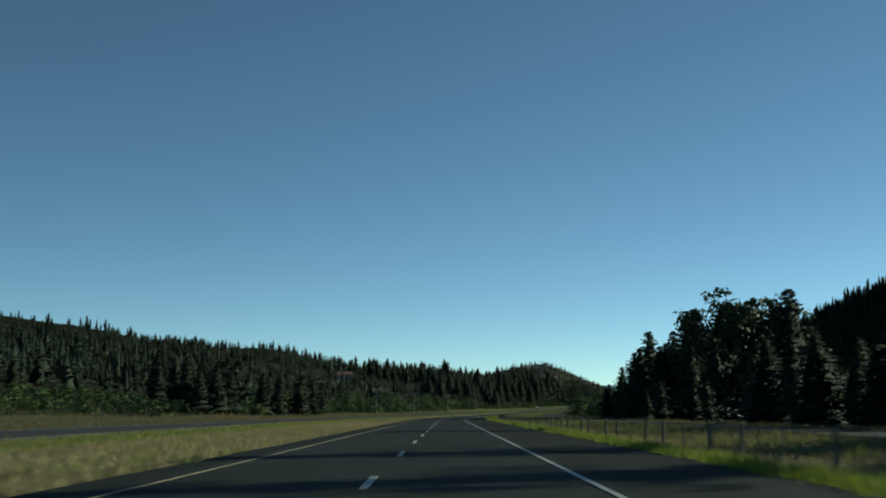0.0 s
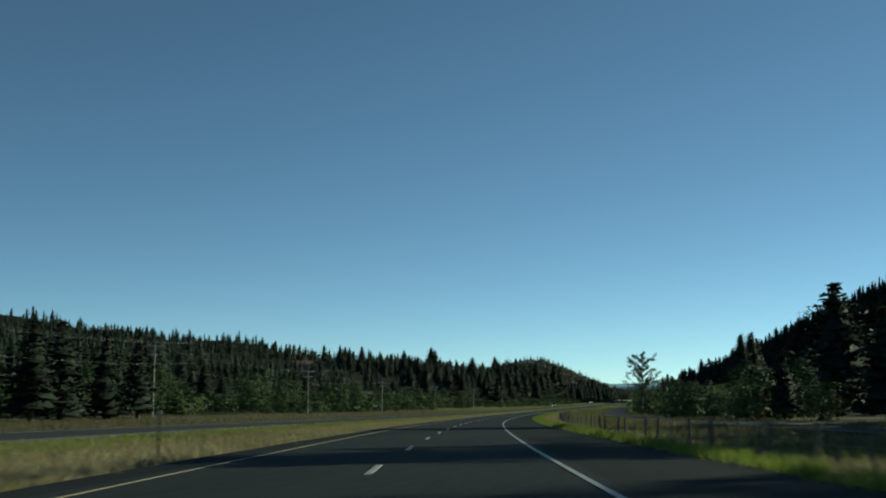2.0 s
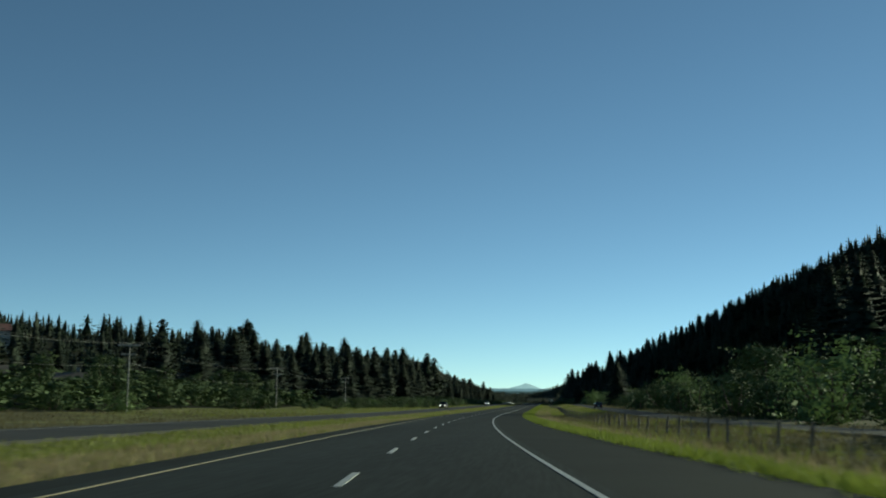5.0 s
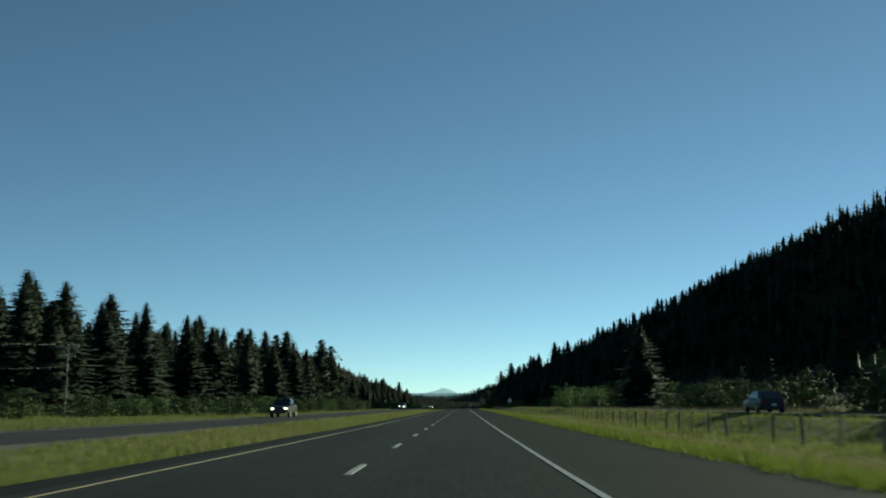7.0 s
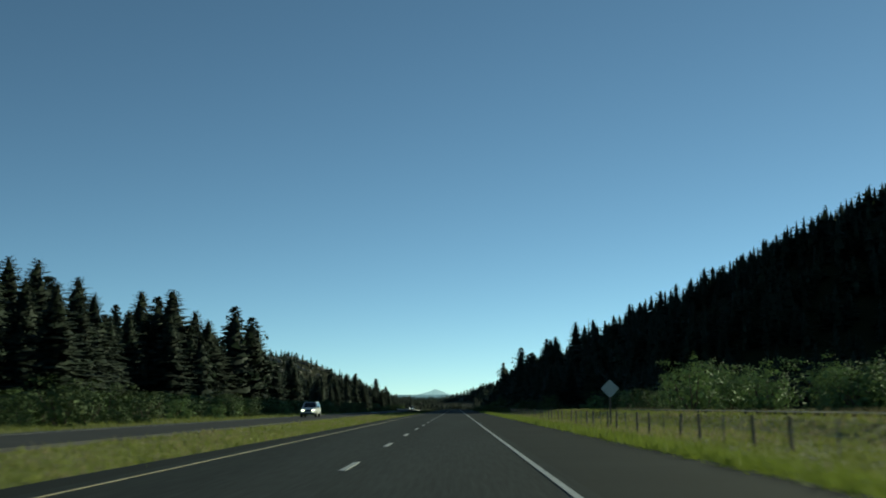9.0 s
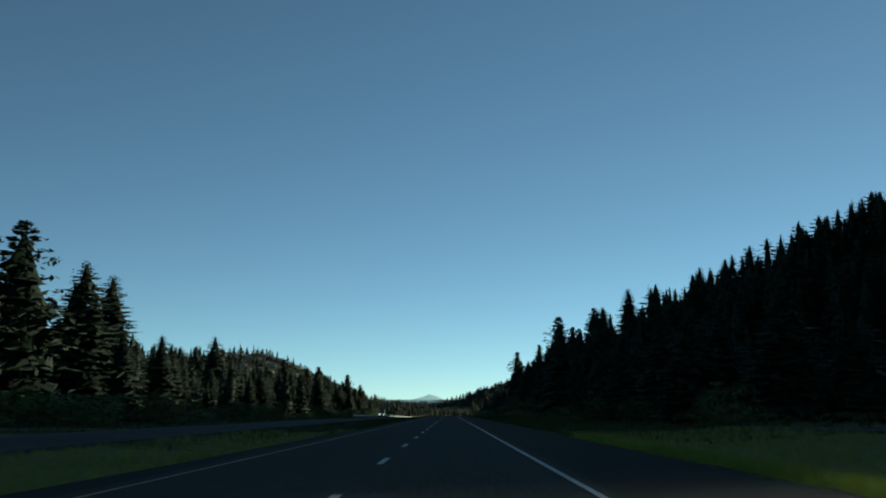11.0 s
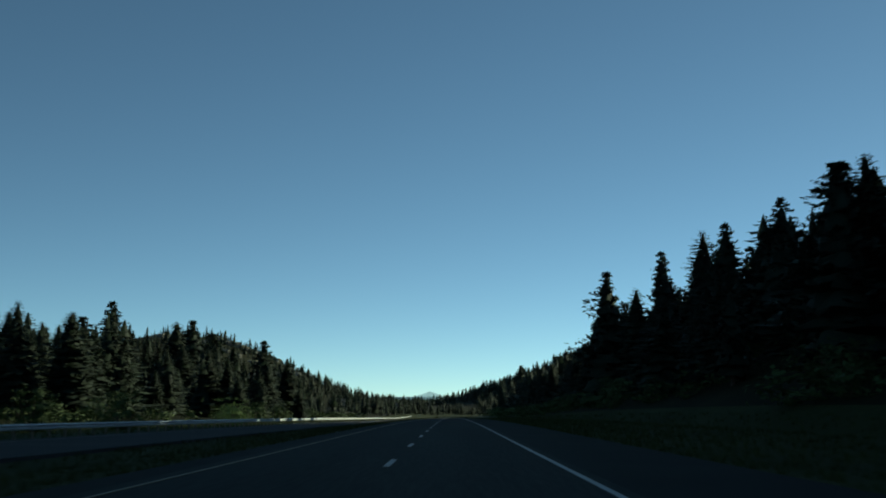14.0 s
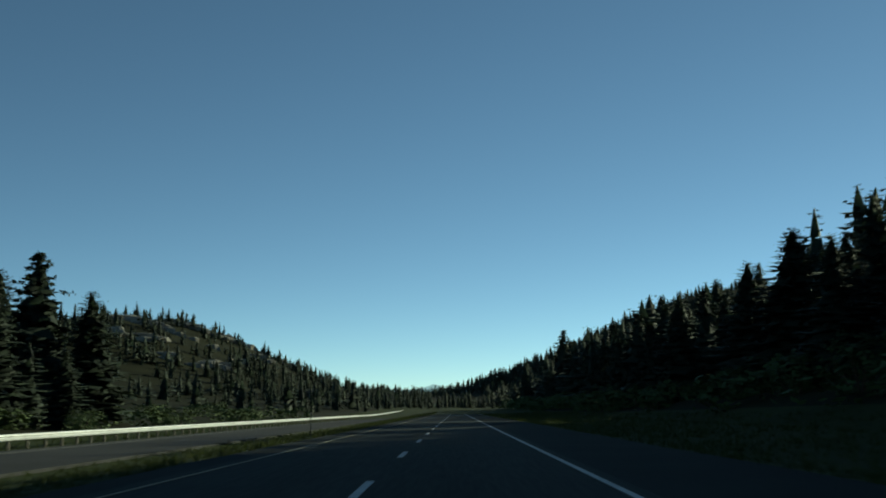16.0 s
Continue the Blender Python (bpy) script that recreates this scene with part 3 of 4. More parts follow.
# single trees before the hillside, whose shadows lie across the road
for s, l, h in SHADE_TREES:
    near_spots.append((s, l))
    put_tree("pine" if s < 180 else "fir", s, l, h, int(s) % 8, s * 37 % 360, 1.75, group="single conifers beside the side road")
for i in range(26):
    put_tree("broadleaf", rng.uniform(138, 298), rng.uniform(-29, -21), rng.uniform(1.8, 3.2), i, rng.uniform(0, 360), rng.uniform(0.9, 1.2),
             "leafy green tree at the foot of the wooded slope", "leafy trees by the far carriageway")
for i in range(14):
    put_tree("broadleaf", rng.uniform(150, 298), rng.uniform(17, 27.5), rng.uniform(2.8, 4.5), i, rng.uniform(0, 360), rng.uniform(1.0, 1.3),
             "leafy broad-crowned tree behind the hedge", "leafy trees by the side road")

# ---- far woods ----


def scatter(name, spots, heights, shapes, mat, seed, label, low=0.0, rise=0.05):
    """One mesh with a tree of a random shape at every spot."""
    r = np.random.RandomState(seed)
    pick = r.randint(len(shapes), size=len(spots))
    all_v, all_f, all_n, base = [], [], [], 0
    for k, (v, f, *own) in enumerate(shapes):
        w = np.nonzero(pick == k)[0]
        if not len(w):
            continue
        t = r.uniform(0, 6.28, len(w))
        h = heights[w]
        fat = h * r.uniform(1.6, 2.7, len(w))
        c, q = np.cos(t), np.sin(t)
        X = (v[None, :, 0] * c[:, None] - v[None, :, 1] * q[:, None]) * fat[:, None] + spots[w, 0][:, None]
        Y = (v[None, :, 0] * q[:, None] + v[None, :, 1] * c[:, None]) * fat[:, None] + spots[w, 1][:, None]
        Z = v[None, :, 2] * h[:, None] + spots[w, 2][:, None]
        all_v.append(np.stack([X, Y, Z], -1).reshape(-1, 3))
        m = own[0] if own else soft_normals(v, low, rise, np.random.RandomState(seed + k))
        all_n.append(np.stack([m[None, :, 0] * c[:, None] - m[None, :, 1] * q[:, None], m[None, :, 0] * q[:, None] + m[None, :, 1] * c[:, None],
                               np.broadcast_to(m[None, :, 2], (len(w), len(m)))], -1).reshape(-1, 3))
        all_f.append((f[None] + (np.arange(len(w)) * len(v))[:, None, None] + base).reshape(-1, f.shape[1]))
        base += len(w) * len(v)
    ob = new(name, mesh_of(name, np.concatenate(all_v), np.concatenate(all_f), mat, normals=np.concatenate(all_n)))
    return tagged(ob, label, "forest", kind="stuff")


def spots_in(count, s0, s1, l0, l1, seed, keep=None):
    r = np.random.RandomState(seed)
    s, l = r.uniform(s0, s1, count), r.uniform(l0, l1, count)
    if keep is not None:
        k = keep(s, l, r)
        s, l = s[k], l[k]
    x, y = along(s, l)
    return np.stack([x, y, ground_height(s, l) - 0.1], 1), s, l


MID = [fir(300 + i, 56, 1, 0.17 + 0.02 * (i % 4), 0.02, 34, 0.05, 4, 5, 0.42, 1.2) for i in range(11)]
FAR = [fir(400 + i, 24, 1, 0.17 + 0.02 * (i % 4), 0.02, 12, 0.08, 3, 3, 0.42, 1.7) for i in range(11)]


def wood(name, count, s0, s1, l0, l1, h0, h1, shapes, seed, label, keep=None):
    p, s, l = spots_in(count, s0, s1, l0, l1, seed, keep)
    r = np.random.RandomState(seed + 1)
    h = h0 * 0.75 + (h1 * 1.1 - h0 * 0.75) * r.uniform(0, 1, len(p)) ** 1.9
    scatter(name, p, h, shapes, NEEDLES, seed + 2, label)


wood("forest", 110, 700, 811, 12, 24, 6.0, 8.6, MID, 48, "dark conifers along the foot of the spur")
wood("forest", 90, 500, 655, -38, -20, 4.0, 6.6, MID, 49, "conifers behind the edge of the left-hand wood")
wood("forest", 300, 456, 523, 19.6, 83, 3.4, 5.9, MID, 50, "dark conifer forest at the start of the spur")
wood("forest", 1200, 523, 811, 19.6, 83, 4.8, 8.3, MID, 51, "dark conifer forest on the steep spur")
wood("forest", 1500, 414, 751, 76.1, 158.9, 5.5, 8.6, FAR, 54, "dark conifer forest on the upper spur")
wood("forest", 650, 58, 444, 43, 207.2, 4.8, 7.6, FAR, 57, "dark conifer forest on the slope behind the meadow")
wood("forest", 420, 28, 394, -89.5, -42.5, 2.8, 4.8, MID, 60, "conifer forest on the slope beyond the far carriageway")
wood("forest", 900, 394, 671, -89.5, -32.9, 4.2, 6.8, MID, 61, "conifer forest on the slope beyond the far carriageway")
wood("forest", 1800, -62, 250, -331, -86, 5.2, 8.3, FAR, 64, "conifer forest on the far hillside")
wood("forest", 1850, 250, 751, -331, -86, 4.0, 6.4, FAR, 62, "conifer forest on the far hillside")
wood("forest", 900, -62, 298, -89.5, -38.4, 3.2, 4.9, FAR, 65, "conifer forest on the near hillside")
wood("forest", 760, -62, 298, -482.8, -327.5, 5.5, 8.3, FAR, 63, "conifers along the far hill crest")
wood("forest", 700, 298, 891, -524.2, -324.1, 5.5, 8.3, FAR, 66, "conifers along the farthest hill crest")
wood("forest", 2600, 820, 1180, -300, -45, 3.6, 5.6, FAR, 67, "scattered conifers on the rocky hill",
     keep=lambda s, l, r: bumps(s, l, 40, 21) + 0.5 * bumps(s, l, 15, 22) + r.uniform(-0.3, 0.3, len(s)) > -0.45)
wood("forest", 2200, 980, 1420, 12, 300, 4.4, 7.0, FAR, 70, "dark conifers on the far valley side")
wood("forest", 190, 822, 900, -18, 14, 1.7, 3.4, MID, 81, "conifers where the highway passes out of sight")
wood("forest", 420, 760, 1250, -60, -14, 3.0, 5.2, FAR, 73, "conifers on the valley floor")
wood("forest", 420, 1090, 1300, -40, 50, 2.8, 5.0, FAR, 79, "conifers where the valley bends")
wood("forest", 380, 835, 1150, 11, 62, 3.0, 5.2, FAR, 76, "conifers on the valley floor")
wood("forest", 150, 800, 1000, -40, -12, 2.6, 4.6, MID, 75, "dark conifers beside the far end of the highway")

# ---- rock ledges on the hill ----


def ledges(count, seed):
    """Low broken slabs that stick out of the slope, long across it."""
    r = np.random.RandomState(seed)
    s, l = r.uniform(860, 1080, count * 6), r.uniform(-190, -60, count * 6)
    k = np.nonzero(bumps(s, l, 40, 21) + 0.5 * bumps(s, l, 15, 22) < -0.45)[0][:count]
    s, l = s[k], l[k]
    n = len(s)
    x, y = along(s, l)
    z = ground_height(s, l)
    turn = np.linspace(0, 2 * np.pi, 7, endpoint=False)
    wide, deep, tall = r.uniform(1.2, 5, n), r.uniform(0.8, 2.2, n), r.uniform(0.4, 1.2, n)
    rings = []
    for h, k in ((-1.5, 1.1), (0.6, 1.0), (1.0, 0.7), (1.05, 0.05)):
        u = k * r.uniform(0.75, 1.2, (n, 7))
        rings.append(np.stack([x[:, None] + np.cos(turn) * u * wide[:, None], y[:, None] + np.sin(turn) * u * deep[:, None],
                               z[:, None] + h * tall[:, None] * r.uniform(0.85, 1.15, (n, 7))], -1))
    v = np.stack(rings, 1).reshape(-1, 3)
    one = np.array([(a * 7 + j, a * 7 + (j + 1) % 7, a * 7 + 7 + (j + 1) % 7, a * 7 + 7 + j) for a in range(3) for j in range(7)])
    f = (one[None] + (np.arange(n) * 28)[:, None, None]).reshape(-1, 4)
    tagged(new("rock_ledges", mesh_of("rock_ledges", v, f, ROCK)), "pale rock ledges among the trees on the hill", "rock", kind="stuff")


ledges(240, 97)

# ---- bushes ----


def bush_mesh(seed, mat, count=58):
    """Foliage of a bush of height 1: coarse leaves inside, finer ones in puffs outside."""
    v, f, n = clumps(seed, count, 26, 0.027, 0.60, 0.0, 0.19, 0.95, 1.15)
    w, g, m = clumps(seed + 50, 26, 8, 0.07, 0.42, 0.0, 0.2, 0.8, 0.9)
    return mesh_of("foliage", np.concatenate([v, w]), np.concatenate([f, g + len(v)]), mat, normals=np.concatenate([n, m]))


def stem_mesh(seed):
    r = random.Random(seed)
    bm = bmesh.new()
    for k in range(7):
        a, w = r.uniform(0, 6.28), r.uniform(0.15, 0.45)
        rod(bm, (0.05 * math.cos(a), 0.05 * math.sin(a), -0.02), (w * math.cos(a), w * math.sin(a), r.uniform(0.45, 0.8)), 0.022, 0.006, 5)
    me = bpy.data.meshes.new("stem")
    bm.to_mesh(me)
    bm.free()
    me.materials.append(BARK)
    return me


BUSH = [bush_mesh(500 + i, LEAVES) for i in range(4)]
PALE = [bush_mesh(520 + i, WILLOW) for i in range(4)]
STEMS = [stem_mesh(530 + i) for i in range(3)]


def put_bush(s, l, h, variant, turn, pale, widen=1.2):
    x, y = (float(q) for q in along(s, l))
    b = thing("bush", x, y, float(ground_height(s, l)) - 0.06, turn,
              label="pale green willow bush in long grass" if pale else "green leafy bush at the edge of the wood", category="bush", group="bushes beside the highway")
    b.scale = (h * widen, h * widen, h)
    new("foliage", (PALE if pale else BUSH)[variant % 4]).parent = b
    new("stem", STEMS[variant % 3]).parent = b


for i in range(120):
    s = rng.uniform(18, 611)
    put_bush(s, rng.uniform(-15.5, -11.2) - 7.5 * float(ease(s, 330, 300)) + 0.5 * float(opposite(s)), rng.uniform(0.6, 1.5), i, rng.uniform(0, 360), rng.uniform() < 0.15)
for i in range(26):
    put_bush(rng.uniform(286, 346), rng.uniform(-19.5, -15.5), rng.uniform(0.6, 1.2), i, rng.uniform(0, 360), i % 5 == 0)
for i in range(26):
    put_bush(rng.uniform(318, 415), rng.uniform(-14, -11), rng.uniform(0.55, 1.25), i, rng.uniform(0, 360), i % 3 == 0)
for i in range(60):
    s = rng.uniform(138, 273)
    put_bush(s, rng.uniform(13.4, 21), rng.uniform(1.6, 3.1), i, rng.uniform(0, 360), rng.uniform() < 0.25)
for i in range(9):
    put_bush(rng.uniform(282, 304), rng.uniform(14, 19), rng.uniform(1.9, 2.9), i, rng.uniform(0, 360), False, 1.0)
# green clump in sun; the pale leaf colour stands in for the light
for i, (s, l, h) in enumerate(((292.5, 18.8, 3.0), (296.5, 17.4, 3.6), (300, 18.6, 3.1))):
    put_bush(s, l, h, i, 70 * i, True, 0.9)
for i in range(22):
    put_bush(rng.uniform(278, 338), rng.uniform(12.6, 17), rng.uniform(1.0, 2.0), i, rng.uniform(0, 360), False, 1.25)
for i in range(8):
    put_bush(rng.uniform(372, 379), rng.uniform(14.3, 16.8), rng.uniform(1.3, 2.0), i, rng.uniform(0, 360), True, 1.3)
for i in range(8):
    put_bush(rng.uniform(392, 404), rng.uniform(12, 18), rng.uniform(1.6, 2.5), i, rng.uniform(0, 360), True, 1.05)
for i in range(12):
    put_bush(rng.uniform(358, 371), rng.uniform(15.5, 20), rng.uniform(2.0, 3.0), i, rng.uniform(0, 360), i % 5 == 0, 1.1)
for i in range(8):
    put_bush(rng.uniform(404, 440), rng.uniform(12.4, 16), rng.uniform(0.8, 1.6), i, rng.uniform(0, 360), i % 2 == 0, 1.3)
for i in range(70):
    put_bush(rng.uniform(449, 791), rng.uniform(10.6, 13.0), rng.uniform(0.6, 1.6), i, rng.uniform(0, 360), False)
for i in range(14):
    put_bush(rng.uniform(591, 711), rng.uniform(-16.5, -12), rng.uniform(0.4, 0.9), i, rng.uniform(0, 360), False)

SHRUBS = [clumps(540 + i, 16, 8, 0.10, 0.7, 0.0, 0.30, 0.9, 1.15) for i in range(5)]


def undergrowth(count, s0, s1, l0, l1, h0, h1, seed, label):
    p, s, l = spots_in(count, s0, s1, l0, l1, seed)
    r = np.random.RandomState(seed)
    ob = scatter("undergrowth", p, r.uniform(h0, h1, len(p)), SHRUBS, LEAVES, seed + 1, label, 0.2, 1.0)
    ob["category"] = "undergrowth"


undergrowth(520, 18, 298, -38, -20.5, 0.55, 1.5, 90, "green shrubs filling the foot of the wooded slope")
undergrowth(280, 300, 473, -27, -15, 0.5, 1.25, 91, "low shrubs under the edge of the conifers")
undergrowth(130, 471, 711, -24, -15, 0.35, 1.0, 92, "shrubs under the edge of the left-hand wood")
undergrowth(420, 449, 811, 10.4, 21, 0.5, 1.5, 94, "dark shrubs under the edge of the wood")

# ---- distant mountains ----


def mountain(name, cx, cy, width, depth, height, seed, mat, label, sharp=1.6):
    u = np.linspace(-1, 1, 120)
    U, V = np.meshgrid(u, np.linspace(-1, 1, 20), indexing="ij")
    Z = np.clip(1 - np.abs(U) ** sharp, 0, 1) * (1 - V * V)
    Z = height * (Z + 0.06 * Z ** 0.5 * bumps(U * 100, V * 10, 70, seed) + 0.012 * Z ** 0.5 * bumps(U * 100, V * 10, 12, seed + 1))
    X, Y = cx + U * width / 2, cy + V * depth / 2
    a = (np.arange(119)[:, None] * 20 + np.arange(19)[None, :]).ravel()
    ob = new(name, mesh_of(name, np.stack([X.ravel(), Y.ravel(), Z.ravel() - 3], 1), np.stack([a, a + 20, a + 21, a + 1], 1), mat, True))
    tagged(ob, label, "mountain", kind="structure")


def haze_painted(name, dark, light, air, amount):
    """Far slopes behind kilometres of air, its haze painted as surface glow."""
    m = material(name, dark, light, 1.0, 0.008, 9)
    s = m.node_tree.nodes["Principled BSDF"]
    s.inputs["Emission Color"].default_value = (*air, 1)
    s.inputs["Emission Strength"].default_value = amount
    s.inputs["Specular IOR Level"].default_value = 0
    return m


HAZE_NEAR = haze_painted("wooded ridge with painted haze", (0.02, 0.03, 0.03), (0.05, 0.06, 0.055), (0.12, 0.21, 0.28), 0.35)
HAZE_MID = haze_painted("farther ridge with painted haze", (0.03, 0.04, 0.04), (0.06, 0.07, 0.07), (0.19, 0.30, 0.40), 0.72)
HAZE_FAR = haze_painted("bare peak with painted haze", (0.05, 0.06, 0.06), (0.10, 0.11, 0.11), (0.33, 0.47, 0.57), 0.95)
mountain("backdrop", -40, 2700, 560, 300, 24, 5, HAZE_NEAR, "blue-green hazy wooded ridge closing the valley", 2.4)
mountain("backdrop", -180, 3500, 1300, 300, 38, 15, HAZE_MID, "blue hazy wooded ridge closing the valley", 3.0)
mountain("backdrop", -82, 4700, 400, 200, 78, 8, HAZE_FAR, "pale far mountain with painted haze", 0.95)

# ---- fence ----


def fence_l(s):
    """The fence draws away from the shoulder through the bend and comes back after it."""
    return 4.1 + 1.9 * ease(s, 60, 290) - 0.9 * ease(s, 325, 360)



def post_mesh(kind):
    bm = bmesh.new()
    if kind == "wood":
        rod(bm, (0, 0, -0.15), (0.01, 0, 0.47), 0.030, 0.027, 8)
    else:
        box(bm, 0, 0, 0.15, 0.020, 0.006, 0.62)
        box(bm, 0, 0.008, 0.15, 0.006, 0.016, 0.62)
    me = bpy.data.meshes.new("post")
    bm.to_mesh(me)
    bm.free()
    me.materials.append(POST_WOOD if kind == "wood" else WIRE)
    return me


POSTS = {k: post_mesh(k) for k in ("wood", "steel")}
fence = tagged(new("fence"), "post-and-wire fence with weathered wooden posts in tall grass", "fence")
fr = random.Random(4)
fence_s = [-14 + 1.62 * i for i in range(270)]
for i, s in enumerate(fence_s):
    x, y = along(s, fence_l(s))
    p = new("post", POSTS["wood" if i % 3 else "steel"])
    p.matrix_basis = pose(float(x), float(y), float(ground_height(s, fence_l(s))), fr.uniform(-4, 4), fr.uniform(-4, 4), math.degrees(heading(s)) + fr.uniform(-8, 8))
    p.parent = fence
for h in (0.13, 0.26, 0.40):
    cu = bpy.data.curves.new("wire", "CURVE")
    cu.dimensions, cu.bevel_depth, cu.bevel_resolution = "3D", 0.0016, 0
    sp = cu.splines.new("POLY")
    sp.points.add(len(fence_s) - 1)
    for q, s in zip(sp.points, fence_s):
        x, y = along(s, fence_l(s) - 0.03)
        q.co = (float(x), float(y), float(ground_height(s, fence_l(s))) + h + fr.uniform(-0.012, 0.012), 1)
    cu.materials.append(WIRE)
    new("wire", cu).parent = fence

# ---- verge grass ----


def tufts(name, n, s0, s1, l0, l1, h0, h1, mat, seed, label, blades=4, patch=None):
    r = np.random.RandomState(seed)
    s = r.uniform(s0, s1, n)
    l = l0 + (l1 - l0) * r.uniform(0, 1, n)
    if l1 < 0:
        l = l + opposite(s) * (l1 - l) / (l1 - l0) if l1 > OPP_NEAR + 2 else l + opposite(s)
    if patch:
        k = bumps(s, l * 3, patch, seed + 7) + r.uniform(-0.5, 0.5, n) > 0
        s, l = s[k], l[k]
        n = len(s)
    x, y = along(s, l)
    base = np.stack([x, y, ground_height(s, l) - 0.02], 1)
    base = np.repeat(base, blades, 0)
    m = n * blades
    base[:, :2] += r.normal(0, 0.05, (m, 2))
    h = r.uniform(h0, h1, m)
    t, lean = r.uniform(0, 6.28, m), r.normal(0, 0.35, (m, 2))
    side = np.stack([np.cos(t), np.sin(t), np.zeros(m)], 1) * (0.010 + 0.025 * h)[:, None]
    tip = base + np.stack([lean[:, 0] * h, lean[:, 1] * h, h], 1)
    v = np.stack([base - side, base + side, tip], 1).reshape(-1, 3)
    ob = new(name, mesh_of(name, v, np.arange(3 * m).reshape(-1, 3), mat))
    return tagged(ob, label, "grass", kind="stuff")


tufts("grass", 29000, -4, 434, 3.04, 3.6, 0.07, 0.20, GRASS_VERGE, 81, "bright green grass along the edge of the asphalt")
tufts("grass", 12000, -4, 303, 3.7, 4.9, 0.05, 0.17, GRASS_DRY, 82, "tall dry grass along the fence")
tufts("grass", 21000, -4, 262, 4.7, 8.9, 0.06, 0.20, GRASS_DULL, 76, "faded grass between fence and side road, darkened for tree shade")
tufts("grass", 7000, -4, 238, 3.7, 8.8, 0.09, 0.25, GRASS_GREEN, 88, "green grass among the dry grass", patch=16)
tufts("grass", 21000, 256, 444, 3.7, 8.8, 0.05, 0.16, GRASS_GREEN, 83, "green grass round the fence")
tufts("grass", 24000, 434, 731, 3.1, 10, 0.05, 0.16, GRASS_SPUR_SHADE, 93, "grass below the wooded spur, darkened in colour for its shade")
tufts("grass", 7000, 298, 444, 3.7, 8.8, 0.06, 0.18, GRASS_DRY, 89, "dry stalks among the green grass", patch=20)
tufts("grass", 16000, -4, 473, 11.6, 16, 0.09, 0.26, GRASS_DULL, 87, "faded grass beyond the side road", patch=40)
tufts("grass", 30000, -4, 238, OPP_NEAR + 1.5, -2.0, 0.05, 0.15, GRASS_DRY, 85, "dry straw-coloured grass on the median")
tufts("grass", 9000, -4, 238, OPP_NEAR, -2.0, 0.05, 0.14, GRASS_GREEN, 78, "yellow-green grass in the dry median", patch=24)
tufts("grass", 9000, -4, 238, OPP_NEAR, OPP_NEAR + 1.7, 0.05, 0.14, GRASS_GREEN, 79, "yellow-green grass along the far carriageway")
tufts("grass", 5000, -4, 238, -2.45, -1.98, 0.04, 0.12, GRASS_GREEN, 80, "green grass along the narrow shoulder", patch=30)
tufts("grass", 14000, 434, 751, OPP_NEAR, -2.0, 0.04, 0.13, GRASS_SPUR_SHADE, 95, "median grass with spur shade in its colour")
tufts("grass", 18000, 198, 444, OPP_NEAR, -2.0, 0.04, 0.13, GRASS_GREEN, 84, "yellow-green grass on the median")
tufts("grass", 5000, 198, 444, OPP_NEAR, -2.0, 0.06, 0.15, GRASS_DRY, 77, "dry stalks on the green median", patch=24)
tufts("grass", 5000, 434, 751, -14, OPP_FAR - 0.1, 0.06, 0.18, GRASS_SPUR_SHADE, 98, "grass beyond the far carriageway with spur shade in its colour")
tufts("grass", 6000, 240, 434, -18, OPP_FAR - 0.1, 0.07, 0.2, GRASS_GREEN, 99, "yellow-green grass beyond the far carriageway")
tufts("grass", 10000, -4, 260, -20, OPP_FAR - 0.1, 0.07, 0.2, GRASS_DULL, 86, "faded grass beyond the far carriageway")

# ---- guard rail beyond the far carriageway ----
RAIL_L = -8.95
rail = tagged(new("guard_rail"), "galvanised steel guard rail on posts beside the far carriageway", "guard rail")


def beam_mesh(s0, s1):
    shape = [(0.0, 0.165), (0.026, 0.178), (0.031, 0.204), (0.0, 0.228), (0.0, 0.245), (0.031, 0.27), (0.026, 0.296), (0.0, 0.309)]
    s = np.linspace(s0, s1, 4)
    v = []
    for o, z in shape:
        x, y = along(s, RAIL_L + o)
        v.append(np.stack([x, y, z + road_level(s, RAIL_L)], 1))
    v = np.stack(v, 1).reshape(-1, 3)
    k = len(shape)
    a = (np.arange(3)[:, None] * k + np.arange(k - 1)[None, :]).ravel()
    return mesh_of("beam", v, np.stack([a, a + k, a + k + 1, a + 1], 1), GALVANISED)


for i in range(60):
    new("beam", beam_mesh(520 + 5.2 * i, 520 + 5.2 * (i + 1) + 0.05)).parent = rail
bm = bmesh.new()
box(bm, 0, 0, 0.06, 0.05, 0.06, 0.48, 0.008)
RAIL_POST = bpy.data.meshes.new("post")
bm.to_mesh(RAIL_POST)
bm.free()
RAIL_POST.materials.append(POST_WOOD)
for i in range(295):
    s = 520.4 + 1.06 * i
    x, y = along(s, RAIL_L - 0.04)
    p = new("post", RAIL_POST)
    p.matrix_basis = pose(float(x), float(y), float(road_level(s, RAIL_L)), 0, 0, math.degrees(heading(s)))
    p.parent = rail

# ---- delineator posts on the verges ----
DARK_STEEL = material("dark steel", (0.03, 0.03, 0.028), (0.08, 0.075, 0.07), 0.7, 5, 8, 0.1, metal=0.3)
REFLECTOR = material("white reflector", (0.55, 0.55, 0.5), (0.75, 0.75, 0.7), 0.3, 8, 4)


